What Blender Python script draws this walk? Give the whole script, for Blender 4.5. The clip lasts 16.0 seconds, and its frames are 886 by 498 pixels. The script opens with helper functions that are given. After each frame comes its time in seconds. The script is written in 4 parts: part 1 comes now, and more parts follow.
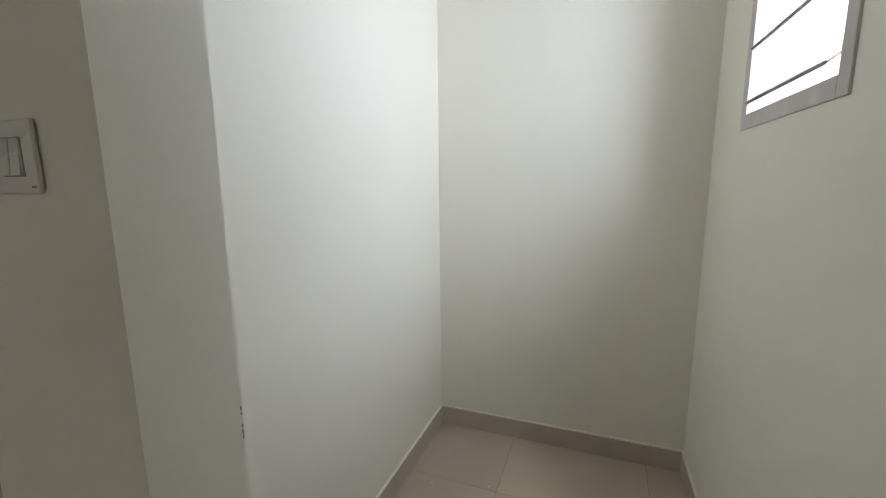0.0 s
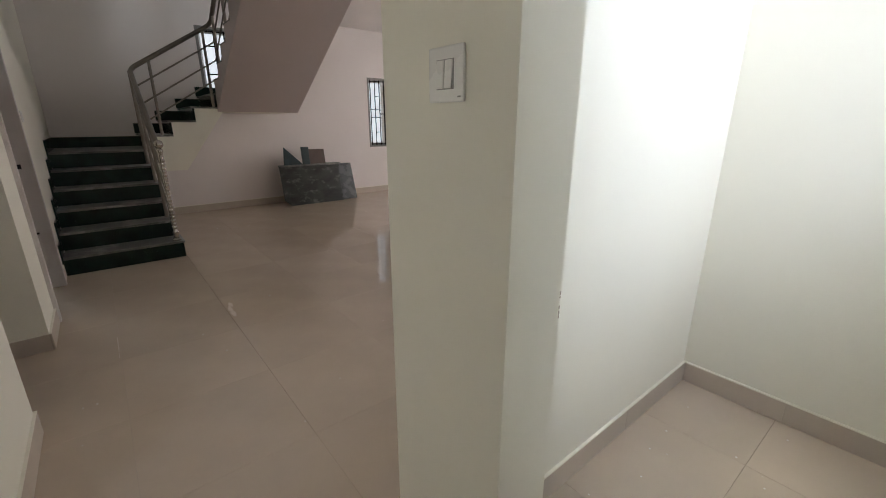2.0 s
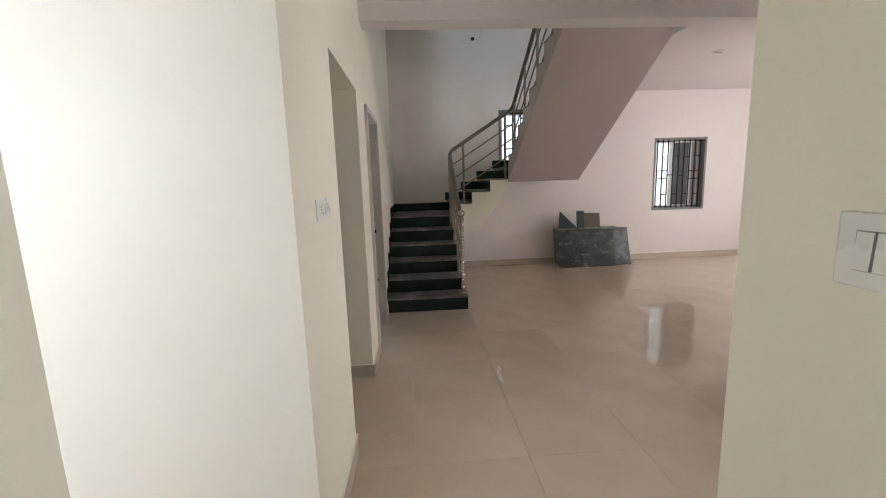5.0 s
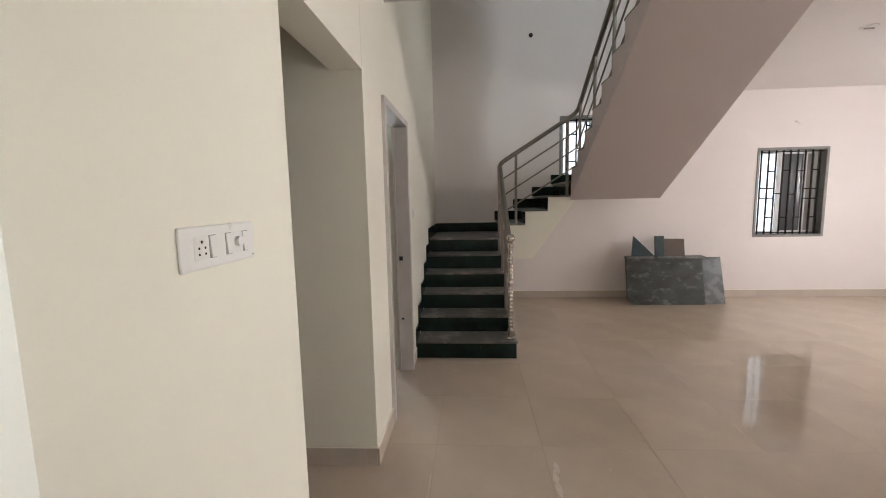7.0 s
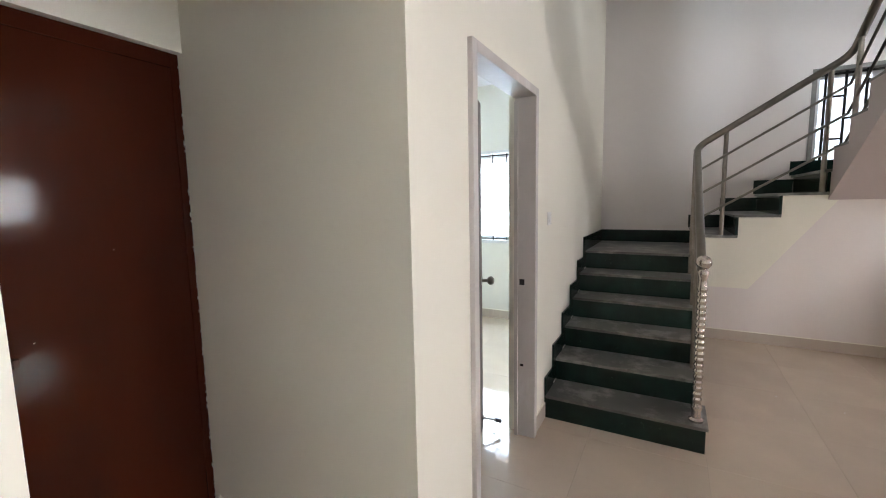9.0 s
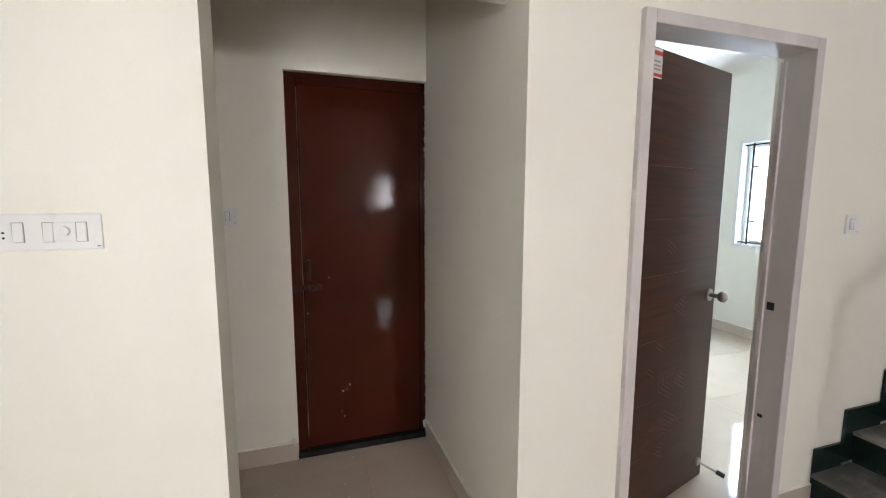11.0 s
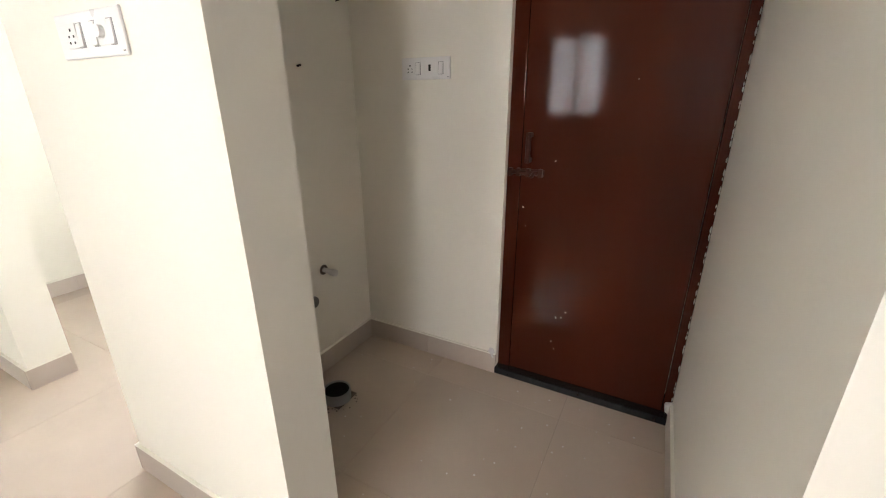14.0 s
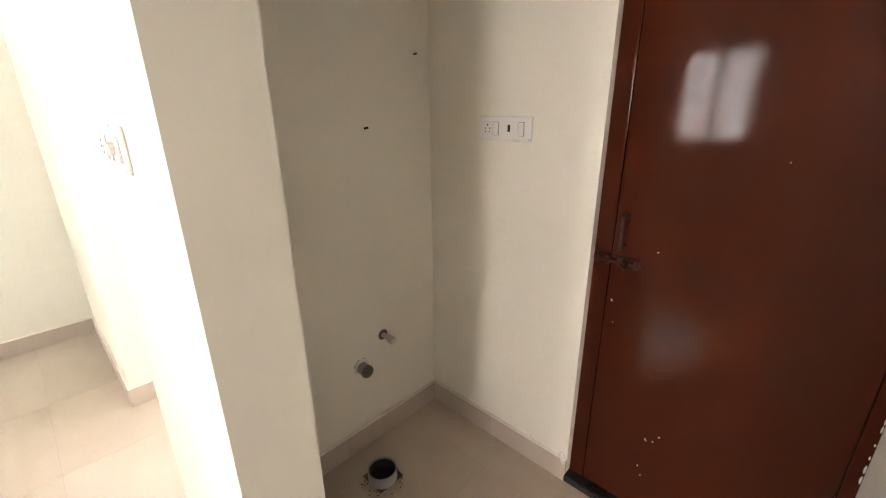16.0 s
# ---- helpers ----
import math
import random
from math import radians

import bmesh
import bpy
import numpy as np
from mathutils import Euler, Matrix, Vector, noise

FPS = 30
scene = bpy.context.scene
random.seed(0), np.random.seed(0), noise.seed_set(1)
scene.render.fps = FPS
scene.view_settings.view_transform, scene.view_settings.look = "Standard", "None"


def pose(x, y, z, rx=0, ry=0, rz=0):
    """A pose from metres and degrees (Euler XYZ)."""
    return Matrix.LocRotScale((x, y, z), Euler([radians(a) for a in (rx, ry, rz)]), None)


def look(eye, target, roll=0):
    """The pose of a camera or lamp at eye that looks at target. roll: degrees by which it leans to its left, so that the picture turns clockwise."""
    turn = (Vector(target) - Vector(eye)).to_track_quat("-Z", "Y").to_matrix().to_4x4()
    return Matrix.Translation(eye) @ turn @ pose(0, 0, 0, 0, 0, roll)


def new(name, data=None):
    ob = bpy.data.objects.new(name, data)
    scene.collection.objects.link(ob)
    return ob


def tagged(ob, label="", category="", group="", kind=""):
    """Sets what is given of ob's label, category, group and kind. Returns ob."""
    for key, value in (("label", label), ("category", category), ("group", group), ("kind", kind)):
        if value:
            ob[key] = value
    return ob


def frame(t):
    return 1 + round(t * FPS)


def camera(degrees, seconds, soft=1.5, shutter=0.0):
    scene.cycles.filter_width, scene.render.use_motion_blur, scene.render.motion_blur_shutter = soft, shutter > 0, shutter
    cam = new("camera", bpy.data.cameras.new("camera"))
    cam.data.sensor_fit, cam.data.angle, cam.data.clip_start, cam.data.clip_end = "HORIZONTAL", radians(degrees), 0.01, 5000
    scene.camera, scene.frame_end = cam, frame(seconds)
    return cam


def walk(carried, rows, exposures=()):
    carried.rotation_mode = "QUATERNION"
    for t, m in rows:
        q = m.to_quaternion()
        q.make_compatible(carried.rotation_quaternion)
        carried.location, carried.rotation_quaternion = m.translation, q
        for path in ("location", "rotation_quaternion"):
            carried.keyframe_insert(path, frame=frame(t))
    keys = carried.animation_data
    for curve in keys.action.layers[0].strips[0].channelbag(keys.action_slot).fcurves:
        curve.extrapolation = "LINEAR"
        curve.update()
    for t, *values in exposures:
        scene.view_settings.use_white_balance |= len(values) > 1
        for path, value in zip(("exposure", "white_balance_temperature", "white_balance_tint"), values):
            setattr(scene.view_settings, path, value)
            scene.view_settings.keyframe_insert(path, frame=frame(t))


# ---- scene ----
cam = camera(93.9, 16.0, soft=1.05)
PATH = [
    (0, (0.596, -3.233, 1.336), (2.442, -2.539, 1.008), -0.5),
    (1, (0.539, -3.192, 1.281), (2.198, -2.19, 0.787), -0.3),
    (1.5, (0.493, -3.162, 1.279), (1.961, -1.92, 0.73), -0.1),
    (2, (0.42, -3.14, 1.292), (1.628, -1.657, 0.706), -0.0),
    (2.5, (0.396, -3.097, 1.301), (1.31, -1.422, 0.701), -0.4),
    (3, (0.39, -3.069, 1.325), (1.009, -1.26, 0.738), -0.6),
    (3.5, (0.374, -3.086, 1.388), (0.758, -1.198, 0.851), -0.7),
    (4, (0.372, -3.094, 1.438), (0.625, -1.168, 0.966), -0.7),
    (4.2, (0.373, -3.101, 1.462), (0.588, -1.162, 1.024), -1.1),
    (6.3, (0.486, -2.468, 1.461), (0.462, -0.483, 1.216), -1.2),
    (6.5, (0.509, -2.37, 1.455), (0.452, -0.386, 1.211), -1.1),
    (7, (0.538, -2.086, 1.449), (0.394, -0.105, 1.214), -1.2),
    (7.5, (0.577, -1.802, 1.449), (0.289, 0.164, 1.216), -1.1),
    (8, (0.609, -1.553, 1.455), (0.147, 0.38, 1.229), -1.1),
    (8.2, (0.631, -1.441, 1.456), (0.065, 0.464, 1.228), -1.1),
    (10.3, (0.996, -0.652, 1.447), (-0.663, 0.444, 1.235), -0.08),
    (10.5, (1.072, -0.622, 1.438), (-0.688, 0.303, 1.222), 0.17),
    (11, (1.204, -0.644, 1.443), (-0.686, -0.034, 1.204), 0.1),
    (11.5, (1.31, -0.609, 1.404), (-0.653, -0.348, 1.126), 0.1),
    (12, (1.267, -0.5, 1.37), (-0.704, -0.489, 1.03), -0.1),
    (12.5, (1.149, -0.383, 1.33), (-0.788, -0.629, 0.895), -0.2),
    (13, (0.946, -0.305, 1.278), (-0.931, -0.764, 0.76), -0.3),
    (13.5, (0.727, -0.244, 1.247), (-1.047, -0.93, 0.627), -0.2),
    (14, (0.494, -0.173, 1.241), (-1.162, -1.062, 0.557), -0.2),
    (14.5, (0.353, -0.153, 1.271), (-1.178, -1.218, 0.549), -0.2),
    (15, (0.266, -0.18, 1.309), (-1.177, -1.364, 0.59), -0.3),
    (15.5, (0.193, -0.19, 1.358), (-1.186, -1.46, 0.663), -0.4),
    (16, (0.153, -0.206, 1.437), (-1.205, -1.519, 0.78), -0.6),
]
EXPOSURES = [(0.0, -1.42, 6500, 10), (0.5, -1.33, 6500, 10), (1.5, -0.88, 6500, 10), (3.0, -0.33, 6500, 10), (4.0, -0.12, 6500, 10), (7.0, 0.18, 6500, 10), (7.5, 0.32, 6330, 10), (8.0, 0.42, 6060, 10), (10.5, 0.76, 6340, 10),
             (11.0, 0.52, 6150, 10), (12.0, 0.38, 6500, 10), (13.5, 0.73, 6090, 10), (14.5, 1.32, 6600, 11), (15.5, 1.45, 6750, 12), (16.0, 1.52, 6750, 12)]
walk(cam, [(t, look(eye, target, roll)) for t, eye, target, roll in PATH], EXPOSURES)

# ---- sizes of the place ----
H = 2.83          # ceiling height
TOP = 5.60        # top of the stairwell
NORTH = 3.95      # far wall of the hall
SOUTH = -3.655    # outer wall of nook and kitchen
EAST = 7.20
NOOK_E = 2.59
R = 0.164         # riser
G = 0.272         # going
PITCH = 0.62      # floor tile

# ---- world and light ----
world = bpy.data.worlds.new("sky")
scene.world = world
world.use_nodes = True
wn = world.node_tree.nodes
sky = wn.new("ShaderNodeTexSky")
sky.sky_type, sky.sun_disc = "NISHITA", False
sky.sun_elevation, sky.sun_rotation = radians(71), radians(200)
wn["Background"].inputs["Strength"].default_value = 0.115
world.node_tree.links.new(sky.outputs[0], wn["Background"].inputs["Color"])


def sun_lamp(strength, elevation, rotation):
    d = bpy.data.lights.new("sun", "SUN")
    d.energy, d.angle, d.color = strength, radians(16), (1.0, 0.95, 0.88)
    o = new("sun", d)
    e, r = radians(elevation), radians(rotation)
    o.matrix_world = look((0, 0, 0), (-math.sin(r) * math.cos(e), -math.cos(r) * math.cos(e), -math.sin(e)))


sun_lamp(4.5, 71, 200)


def window_light(name, centre, toward, width, height, watts, color=(0.90, 0.95, 1.0), spread=180):
    """Sky light that stands in a window's opening."""
    d = bpy.data.lights.new(name, "AREA")
    d.shape, d.size, d.size_y, d.energy, d.color, d.spread = "RECTANGLE", width, height, watts, color, radians(spread)
    o = new(name, d)
    c = Vector(centre)
    o.matrix_world = look(c, c + Vector(toward))


window_light("nook_window_light", (1.84, SOUTH - 0.36, 2.04), (0.3, 1, -0.36), 0.50, 0.50, 53, (0.765, 0.835, 1.0), 165)
window_light("kitchen_window_light", (-2.05, SOUTH - 0.18, 1.65), (0, 1, -0.35), 1.05, 0.78, 103, (0.845, 0.875, 1.0))
window_light("side_window_light", (NOOK_E + 0.20, -1.28, 1.48), (-1, 0, 0), 0.66, 0.90, 27, (1.0, 0.96, 0.96))
window_light("east_window_light", (EAST + 0.18, 1.5, 1.62), (-1, 0, 0), 1.1, 0.85, 110, (1.0, 0.955, 0.95))
window_light("south_hall_window_light", (6.45, -0.52, 1.55), (0, 1, 0), 0.85, 0.95, 46, (1.0, 0.955, 0.95))
# Upstairs windows are unseen; these two lamps are assumed, to light the stairwell walls.
window_light("assumed_upper_east_light", (EAST - 0.05, 1.5, 4.3), (-1, 0, -0.05), 0.6, 1.1, 17, (0.84, 0.93, 1.0))
window_light("assumed_upper_south_light", (2.5, SOUTH - 0.05, 4.3), (0, 1, -0.03), 0.55, 1.1, 88, (0.84, 0.93, 1.0))
window_light("bedroom_window_light", (-1.5, 3.88, 1.45), (0, -1, 0), 1.0, 0.95, 80, (0.72, 0.86, 1.0))


# ---- materials ----
def material(name, base, rough=0.5, metal=0.0, vary=0.08, scale=6.0, fine=120.0, bump=0.05, depth=0.002, coat=0.0, per_object=0.0, stain=None, stain_scale=1.5, stain_at=0.62, stretch=(1, 1, 1), spec=0.5):
    m = bpy.data.materials.new(name)
    m.use_nodes = True
    nt = m.node_tree
    nd, ln = nt.nodes, nt.links
    b = nd["Principled BSDF"]
    b.inputs["Metallic"].default_value = metal
    b.inputs["Specular IOR Level"].default_value = spec
    b.inputs["Coat Weight"].default_value = coat
    b.inputs["Coat Roughness"].default_value = 0.08
    tc = nd.new("ShaderNodeTexCoord")
    mp = nd.new("ShaderNodeMapping")
    mp.inputs["Scale"].default_value = stretch
    ln.new(tc.outputs["Object"], mp.inputs["Vector"])
    vec = mp.outputs["Vector"]
    n1 = nd.new("ShaderNodeTexNoise")
    n1.inputs["Scale"].default_value, n1.inputs["Detail"].default_value = scale, 5
    ln.new(vec, n1.inputs["Vector"])
    n2 = nd.new("ShaderNodeTexNoise")
    n2.inputs["Scale"].default_value, n2.inputs["Detail"].default_value = fine, 3
    ln.new(vec, n2.inputs["Vector"])
    ramp = nd.new("ShaderNodeMapRange")
    ramp.inputs["From Min"].default_value, ramp.inputs["From Max"].default_value = 0.3, 0.7
    ramp.inputs["To Min"].default_value, ramp.inputs["To Max"].default_value = 1 - vary, 1 + vary * 0.5
    ln.new(n1.outputs["Fac"], ramp.inputs["Value"])
    mul = nd.new("ShaderNodeVectorMath")
    mul.operation = "SCALE"
    mul.inputs[0].default_value = base[:3]
    last = ramp.outputs["Result"]
    if per_object:
        oi = nd.new("ShaderNodeObjectInfo")
        r2 = nd.new("ShaderNodeMapRange")
        r2.inputs["To Min"].default_value, r2.inputs["To Max"].default_value = 1 - per_object, 1 + per_object
        ln.new(oi.outputs["Random"], r2.inputs["Value"])
        mm = nd.new("ShaderNodeMath")
        mm.operation = "MULTIPLY"
        ln.new(last, mm.inputs[0])
        ln.new(r2.outputs["Result"], mm.inputs[1])
        last = mm.outputs[0]
    ln.new(last, mul.inputs["Scale"])
    color = mul.outputs["Vector"]
    if stain:
        n3 = nd.new("ShaderNodeTexNoise")
        n3.inputs["Scale"].default_value, n3.inputs["Detail"].default_value = stain_scale, 8
        n3.inputs["Roughness"].default_value = 0.65
        ln.new(vec, n3.inputs["Vector"])
        r3 = nd.new("ShaderNodeMapRange")
        r3.inputs["From Min"].default_value, r3.inputs["From Max"].default_value = stain_at, stain_at + 0.12
        ln.new(n3.outputs["Fac"], r3.inputs["Value"])
        mix = nd.new("ShaderNodeMix")
        mix.data_type = "RGBA"
        ln.new(r3.outputs["Result"], mix.inputs["Factor"])
        ln.new(color, mix.inputs["A"])
        mix.inputs["B"].default_value = (*stain, 1)
        color = mix.outputs["Result"]
    ln.new(color, b.inputs["Base Color"])
    rr = nd.new("ShaderNodeMapRange")
    rr.inputs["To Min"].default_value, rr.inputs["To Max"].default_value = max(rough * 0.75, 0.02), min(rough * 1.25, 1)
    ln.new(n1.outputs["Fac"], rr.inputs["Value"])
    ln.new(rr.outputs["Result"], b.inputs["Roughness"])
    if bump:
        bp = nd.new("ShaderNodeBump")
        bp.inputs["Strength"].default_value, bp.inputs["Distance"].default_value = bump, depth
        ln.new(n2.outputs["Fac"], bp.inputs["Height"])
        ln.new(bp.outputs["Normal"], b.inputs["Normal"])
    return m


CREAM = material("cream_wall_paint", (0.86, 0.833, 0.728), 0.55, vary=0.03, scale=1.2, fine=90, bump=0.12, depth=0.0015)
WHITE_WALL = material("white_wall_paint", (0.80, 0.785, 0.72), 0.55, vary=0.03, scale=1.2, fine=90, bump=0.12, depth=0.0015)
# Rosier than CREAM; on the hall walls and the first flight.
PINK_WALL = material("pale_rose_wall", (0.80, 0.745, 0.72), 0.6, vary=0.03, scale=1.0, fine=90, bump=0.12, depth=0.0015)
# Darker and more mauve than CEIL, over soffit and stepped side alike.
SOFFIT = material("mauve_soffit", (0.61, 0.535, 0.525), 0.65, vary=0.04, scale=1.5, fine=80, bump=0.15)
CEIL = material("ceiling_paint", (0.78, 0.74, 0.72), 0.7, vary=0.03, scale=1.0, fine=80, bump=0.15)
TILE = material("beige_vitrified_tile", (0.55, 0.458, 0.365), 0.055, vary=0.07, scale=3.0, fine=300, bump=0.01, depth=0.0005, per_object=0.03, spec=0.5)
SKIRT = material("beige_skirting_tile", (0.54, 0.46, 0.385), 0.45, vary=0.06, scale=3, fine=200, bump=0.0, per_object=0.04)
GROUT = material("tile_grout", (0.46, 0.385, 0.32), 0.9, vary=0.1, scale=8)
SCUFF = material("faint_tile_scuff", (0.60, 0.52, 0.45), 0.4, vary=0.1, scale=30)
PLASTER = material("plaster_dab", (0.72, 0.70, 0.66), 0.9, vary=0.15, scale=20, bump=0.5)
GREEN_GRANITE = material("green_marble", (0.0085, 0.022, 0.018), 0.2, vary=0.4, scale=9, fine=60, bump=0.03, stain=(0.07, 0.12, 0.10), stain_scale=15, stain_at=0.64, per_object=0.1, spec=0.3)
DUSTY_GRANITE = material("dusty_granite_tread", (0.115, 0.112, 0.102), 0.42, vary=0.25, scale=7, fine=80, bump=0.06, stain=(0.26, 0.25, 0.23), stain_scale=5, stain_at=0.5, per_object=0.08)
GREY_GRANITE = material("grey_granite_slab", (0.038, 0.041, 0.037), 0.4, vary=0.6, scale=9, fine=60, bump=0.1, stain=(0.125, 0.13, 0.115), stain_scale=11, stain_at=0.55, stretch=(0.6, 1, 1.1), spec=0.3)
DARK_GRANITE = material("dark_granite_slab", (0.030, 0.032, 0.031), 0.28, vary=0.3, scale=9, fine=60, bump=0.06)
TEAL_GRANITE = material("teal_granite_offcut", (0.016, 0.038, 0.043), 0.35, vary=0.3, scale=10, fine=60, bump=0.05)
RUST_STONE = material("brown_stone_offcut", (0.105, 0.075, 0.06), 0.6, vary=0.25, scale=10, fine=60, bump=0.1)
BLACK_GRANITE = material("black_granite", (0.02, 0.02, 0.022), 0.16, vary=0.3, scale=40, fine=200, bump=0.02)
STEEL = material("brushed_stainless_steel", (0.27, 0.24, 0.205), 0.32, metal=1.0, vary=0.12, scale=14, fine=240, bump=0.04)
DUST_STEEL = material("dusty_stainless_steel", (0.33, 0.29, 0.25), 0.42, metal=0.85, vary=0.2, scale=18, fine=200, bump=0.08, stain=(0.36, 0.33, 0.29), stain_scale=9, stain_at=0.55)
BROWN_PAINT = material("red_brown_gloss_paint", (0.052, 0.0115, 0.0055), 0.075, vary=0.22, scale=3, fine=240, bump=0.045, depth=0.0004, stretch=(1, 1, 0.4), spec=0.12)
BOLT_PAINT = material("worn_brown_painted_iron", (0.046, 0.014, 0.009), 0.45, vary=0.4, scale=40, fine=160, bump=0.15, stain=(0.07, 0.035, 0.026), stain_scale=60, stain_at=0.64, spec=0.16)
LAMINATE = material("dark_brown_laminate", (0.056, 0.024, 0.014), 0.42, vary=0.45, scale=5, fine=26, bump=0.14, depth=0.001, stretch=(0.7, 0.7, 14), stain=(0.034, 0.015, 0.009), stain_scale=3, stain_at=0.52, spec=0.22)
LAM_LINE = material("engraved_laminate_line", (0.085, 0.048, 0.034), 0.45, vary=0.1)
FRAME_WOOD = material("primed_wood_frame", (0.62, 0.58, 0.55), 0.6, vary=0.12, scale=4, fine=60, bump=0.12, stretch=(1, 1, 0.3), stain=(0.72, 0.69, 0.67), stain_scale=4, stain_at=0.55)
PLASTIC = material("white_switch_plastic", (0.82, 0.81, 0.78), 0.28, vary=0.02, scale=5, bump=0.0)
PLASTIC_GAP = material("grey_plastic_gap", (0.30, 0.29, 0.28), 0.5, vary=0.02)
# Near-black for the shade inside holes; nails and cable ends use it too.
DARK_HOLE = material("dark_hole", (0.015, 0.014, 0.013), 0.8, vary=0.1)
IRON = material("black_painted_iron", (0.012, 0.011, 0.010), 0.7, vary=0.2, scale=20, fine=120, bump=0.1, spec=0.15)
ALU = material("white_coated_aluminium", (0.72, 0.72, 0.72), 0.35, vary=0.03, scale=8, bump=0.02)
GREY_STONE = material("grey_granite_jamb", (0.23, 0.225, 0.21), 0.5, vary=0.2, scale=18, fine=120, bump=0.06)
NEWEL_STEEL = material("bright_stainless_steel", (0.60, 0.56, 0.52), 0.24, metal=1.0, vary=0.2, scale=20, fine=200, bump=0.05)
CUT = material("rough_cut_mortar", (0.15, 0.12, 0.10), 0.95, vary=0.4, scale=40, bump=0.6, depth=0.004)
PVC = material("grey_pvc", (0.30, 0.295, 0.285), 0.45, vary=0.1, scale=12, bump=0.03)
CERAMIC = material("white_wall_tile", (0.78, 0.78, 0.77), 0.12, vary=0.02, scale=3, bump=0.0)
CERAMIC_MARK = material("grey_tile_motif", (0.50, 0.49, 0.48), 0.2, vary=0.25, scale=30, bump=0.0)
RED_PRINT = material("red_sticker_print", (0.55, 0.05, 0.04), 0.5, vary=0.05)
PAPER = material("white_sticker_paper", (0.75, 0.74, 0.72), 0.5, vary=0.03)
DULL_STEEL = material("dull_grey_steel", (0.22, 0.205, 0.19), 0.5, metal=0.6, vary=0.2, scale=40, bump=0.05)
BRASS = material("worn_steel_fitting", (0.42, 0.38, 0.33), 0.35, metal=1.0, vary=0.2, scale=30)
RUBBER = material("black_rubber", (0.02, 0.02, 0.02), 0.6)
# Emissive backdrop: its glow stands in for daylight outside and brightens the windows.
GLOW_BACKDROP = material("glowing_backdrop", (0.75, 0.78, 0.80), 0.9, vary=0.1, scale=0.6, bump=0.0)
GLOW_BACKDROP.node_tree.nodes["Principled BSDF"].inputs["Emission Color"].default_value = (0.82, 0.90, 1.0, 1)
GLOW_BACKDROP.node_tree.nodes["Principled BSDF"].inputs["Emission Strength"].default_value = 0.85
EARTH = material("bare_ground", (0.25, 0.2, 0.15), 0.95, vary=0.2, scale=1, bump=0.4)

GLASS = bpy.data.materials.new("clear_glass")
GLASS.use_nodes = True
gb = GLASS.node_tree.nodes["Principled BSDF"]
gb.inputs["Transmission Weight"].default_value, gb.inputs["Roughness"].default_value, gb.inputs["IOR"].default_value = 1.0, 0.02, 1.45
gb.inputs["Base Color"].default_value = (0.95, 0.97, 0.97, 1)



# ---- mesh helpers ----
def box(bm, x0, x1, y0, y1, z0, z1, bevel=0.0):
    m = Matrix.LocRotScale(((x0 + x1) / 2, (y0 + y1) / 2, (z0 + z1) / 2), None, (abs(x1 - x0), abs(y1 - y0), abs(z1 - z0)))
    vs = bmesh.ops.create_cube(bm, size=1, matrix=m)["verts"]
    if bevel:
        es = list({e for v in vs for e in v.link_edges})
        bmesh.ops.bevel(bm, geom=es, offset=bevel, segments=2, affect="EDGES", profile=0.6)
    return bm


def rod(bm, a, b, r, r2=None, sides=14):
    a, b = Vector(a), Vector(b)
    m = Matrix.Translation((a + b) / 2) @ (b - a).to_track_quat("Z", "Y").to_matrix().to_4x4()
    bmesh.ops.create_cone(bm, cap_ends=True, segments=sides, radius1=r, radius2=r if r2 is None else r2, depth=(b - a).length, matrix=m)
    return bm


def ball(bm, c, r, u=16, v=10):
    bmesh.ops.create_uvsphere(bm, u_segments=u, v_segments=v, radius=r, matrix=Matrix.Translation(c))
    return bm


def lathe(bm, base, profile, sides=20):
    """Turned shape on a vertical axis; profile: (radius, height) from the bottom up."""
    rings = []
    for r, z in profile:
        rings.append([bm.verts.new((base[0] + r * math.cos(2 * math.pi * k / sides), base[1] + r * math.sin(2 * math.pi * k / sides), base[2] + z)) for k in range(sides)])
    for lo, hi in zip(rings, rings[1:]):
        for k in range(sides):
            bm.faces.new((lo[k], lo[(k + 1) % sides], hi[(k + 1) % sides], hi[k]))
    bm.faces.new(list(reversed(rings[0])))
    bm.faces.new(rings[-1])
    return bm


def prism(bm, outline, axis, a, b):
    """An outline of two coordinates drawn out along an axis from a to b."""
    def at(p, w):
        return {"x": (w, p[0], p[1]), "y": (p[0], w, p[1]), "z": (p[0], p[1], w)}[axis]
    one = [bm.verts.new(at(p, a)) for p in outline]
    two = [bm.verts.new(at(p, b)) for p in outline]
    bm.faces.new(one)
    bm.faces.new(list(reversed(two)))
    for k in range(len(outline)):
        j = (k + 1) % len(outline)
        bm.faces.new((one[j], one[k], two[k], two[j]))
    bmesh.ops.recalc_face_normals(bm, faces=bm.faces[:])
    return bm


def mesh_of(bm, name, mat, smooth=False):
    me = bpy.data.meshes.new(name)
    bm.to_mesh(me)
    bm.free()
    if smooth:
        for p in me.polygons:
            p.use_smooth = True
    me.materials.append(mat)
    return me


def part(name, bm, mat, parent=None, label="", smooth=False):
    ob = new(name, mesh_of(bm, name, mat, smooth))
    if smooth:
        try:
            ob.data.set_sharp_from_angle(angle=radians(40))
        except AttributeError:
            pass
    if parent is not None:
        ob.parent = parent
        ob.matrix_parent_inverse = parent.matrix_world.inverted()
    if label:
        ob["label"] = label
    return ob


def thing(name, label, category, group="", at=(0, 0, 0)):
    ob = new(name)
    ob.empty_display_size = 0.1
    ob.location = at
    ob.matrix_world = Matrix.Translation(at)
    return tagged(ob, label, category, group)


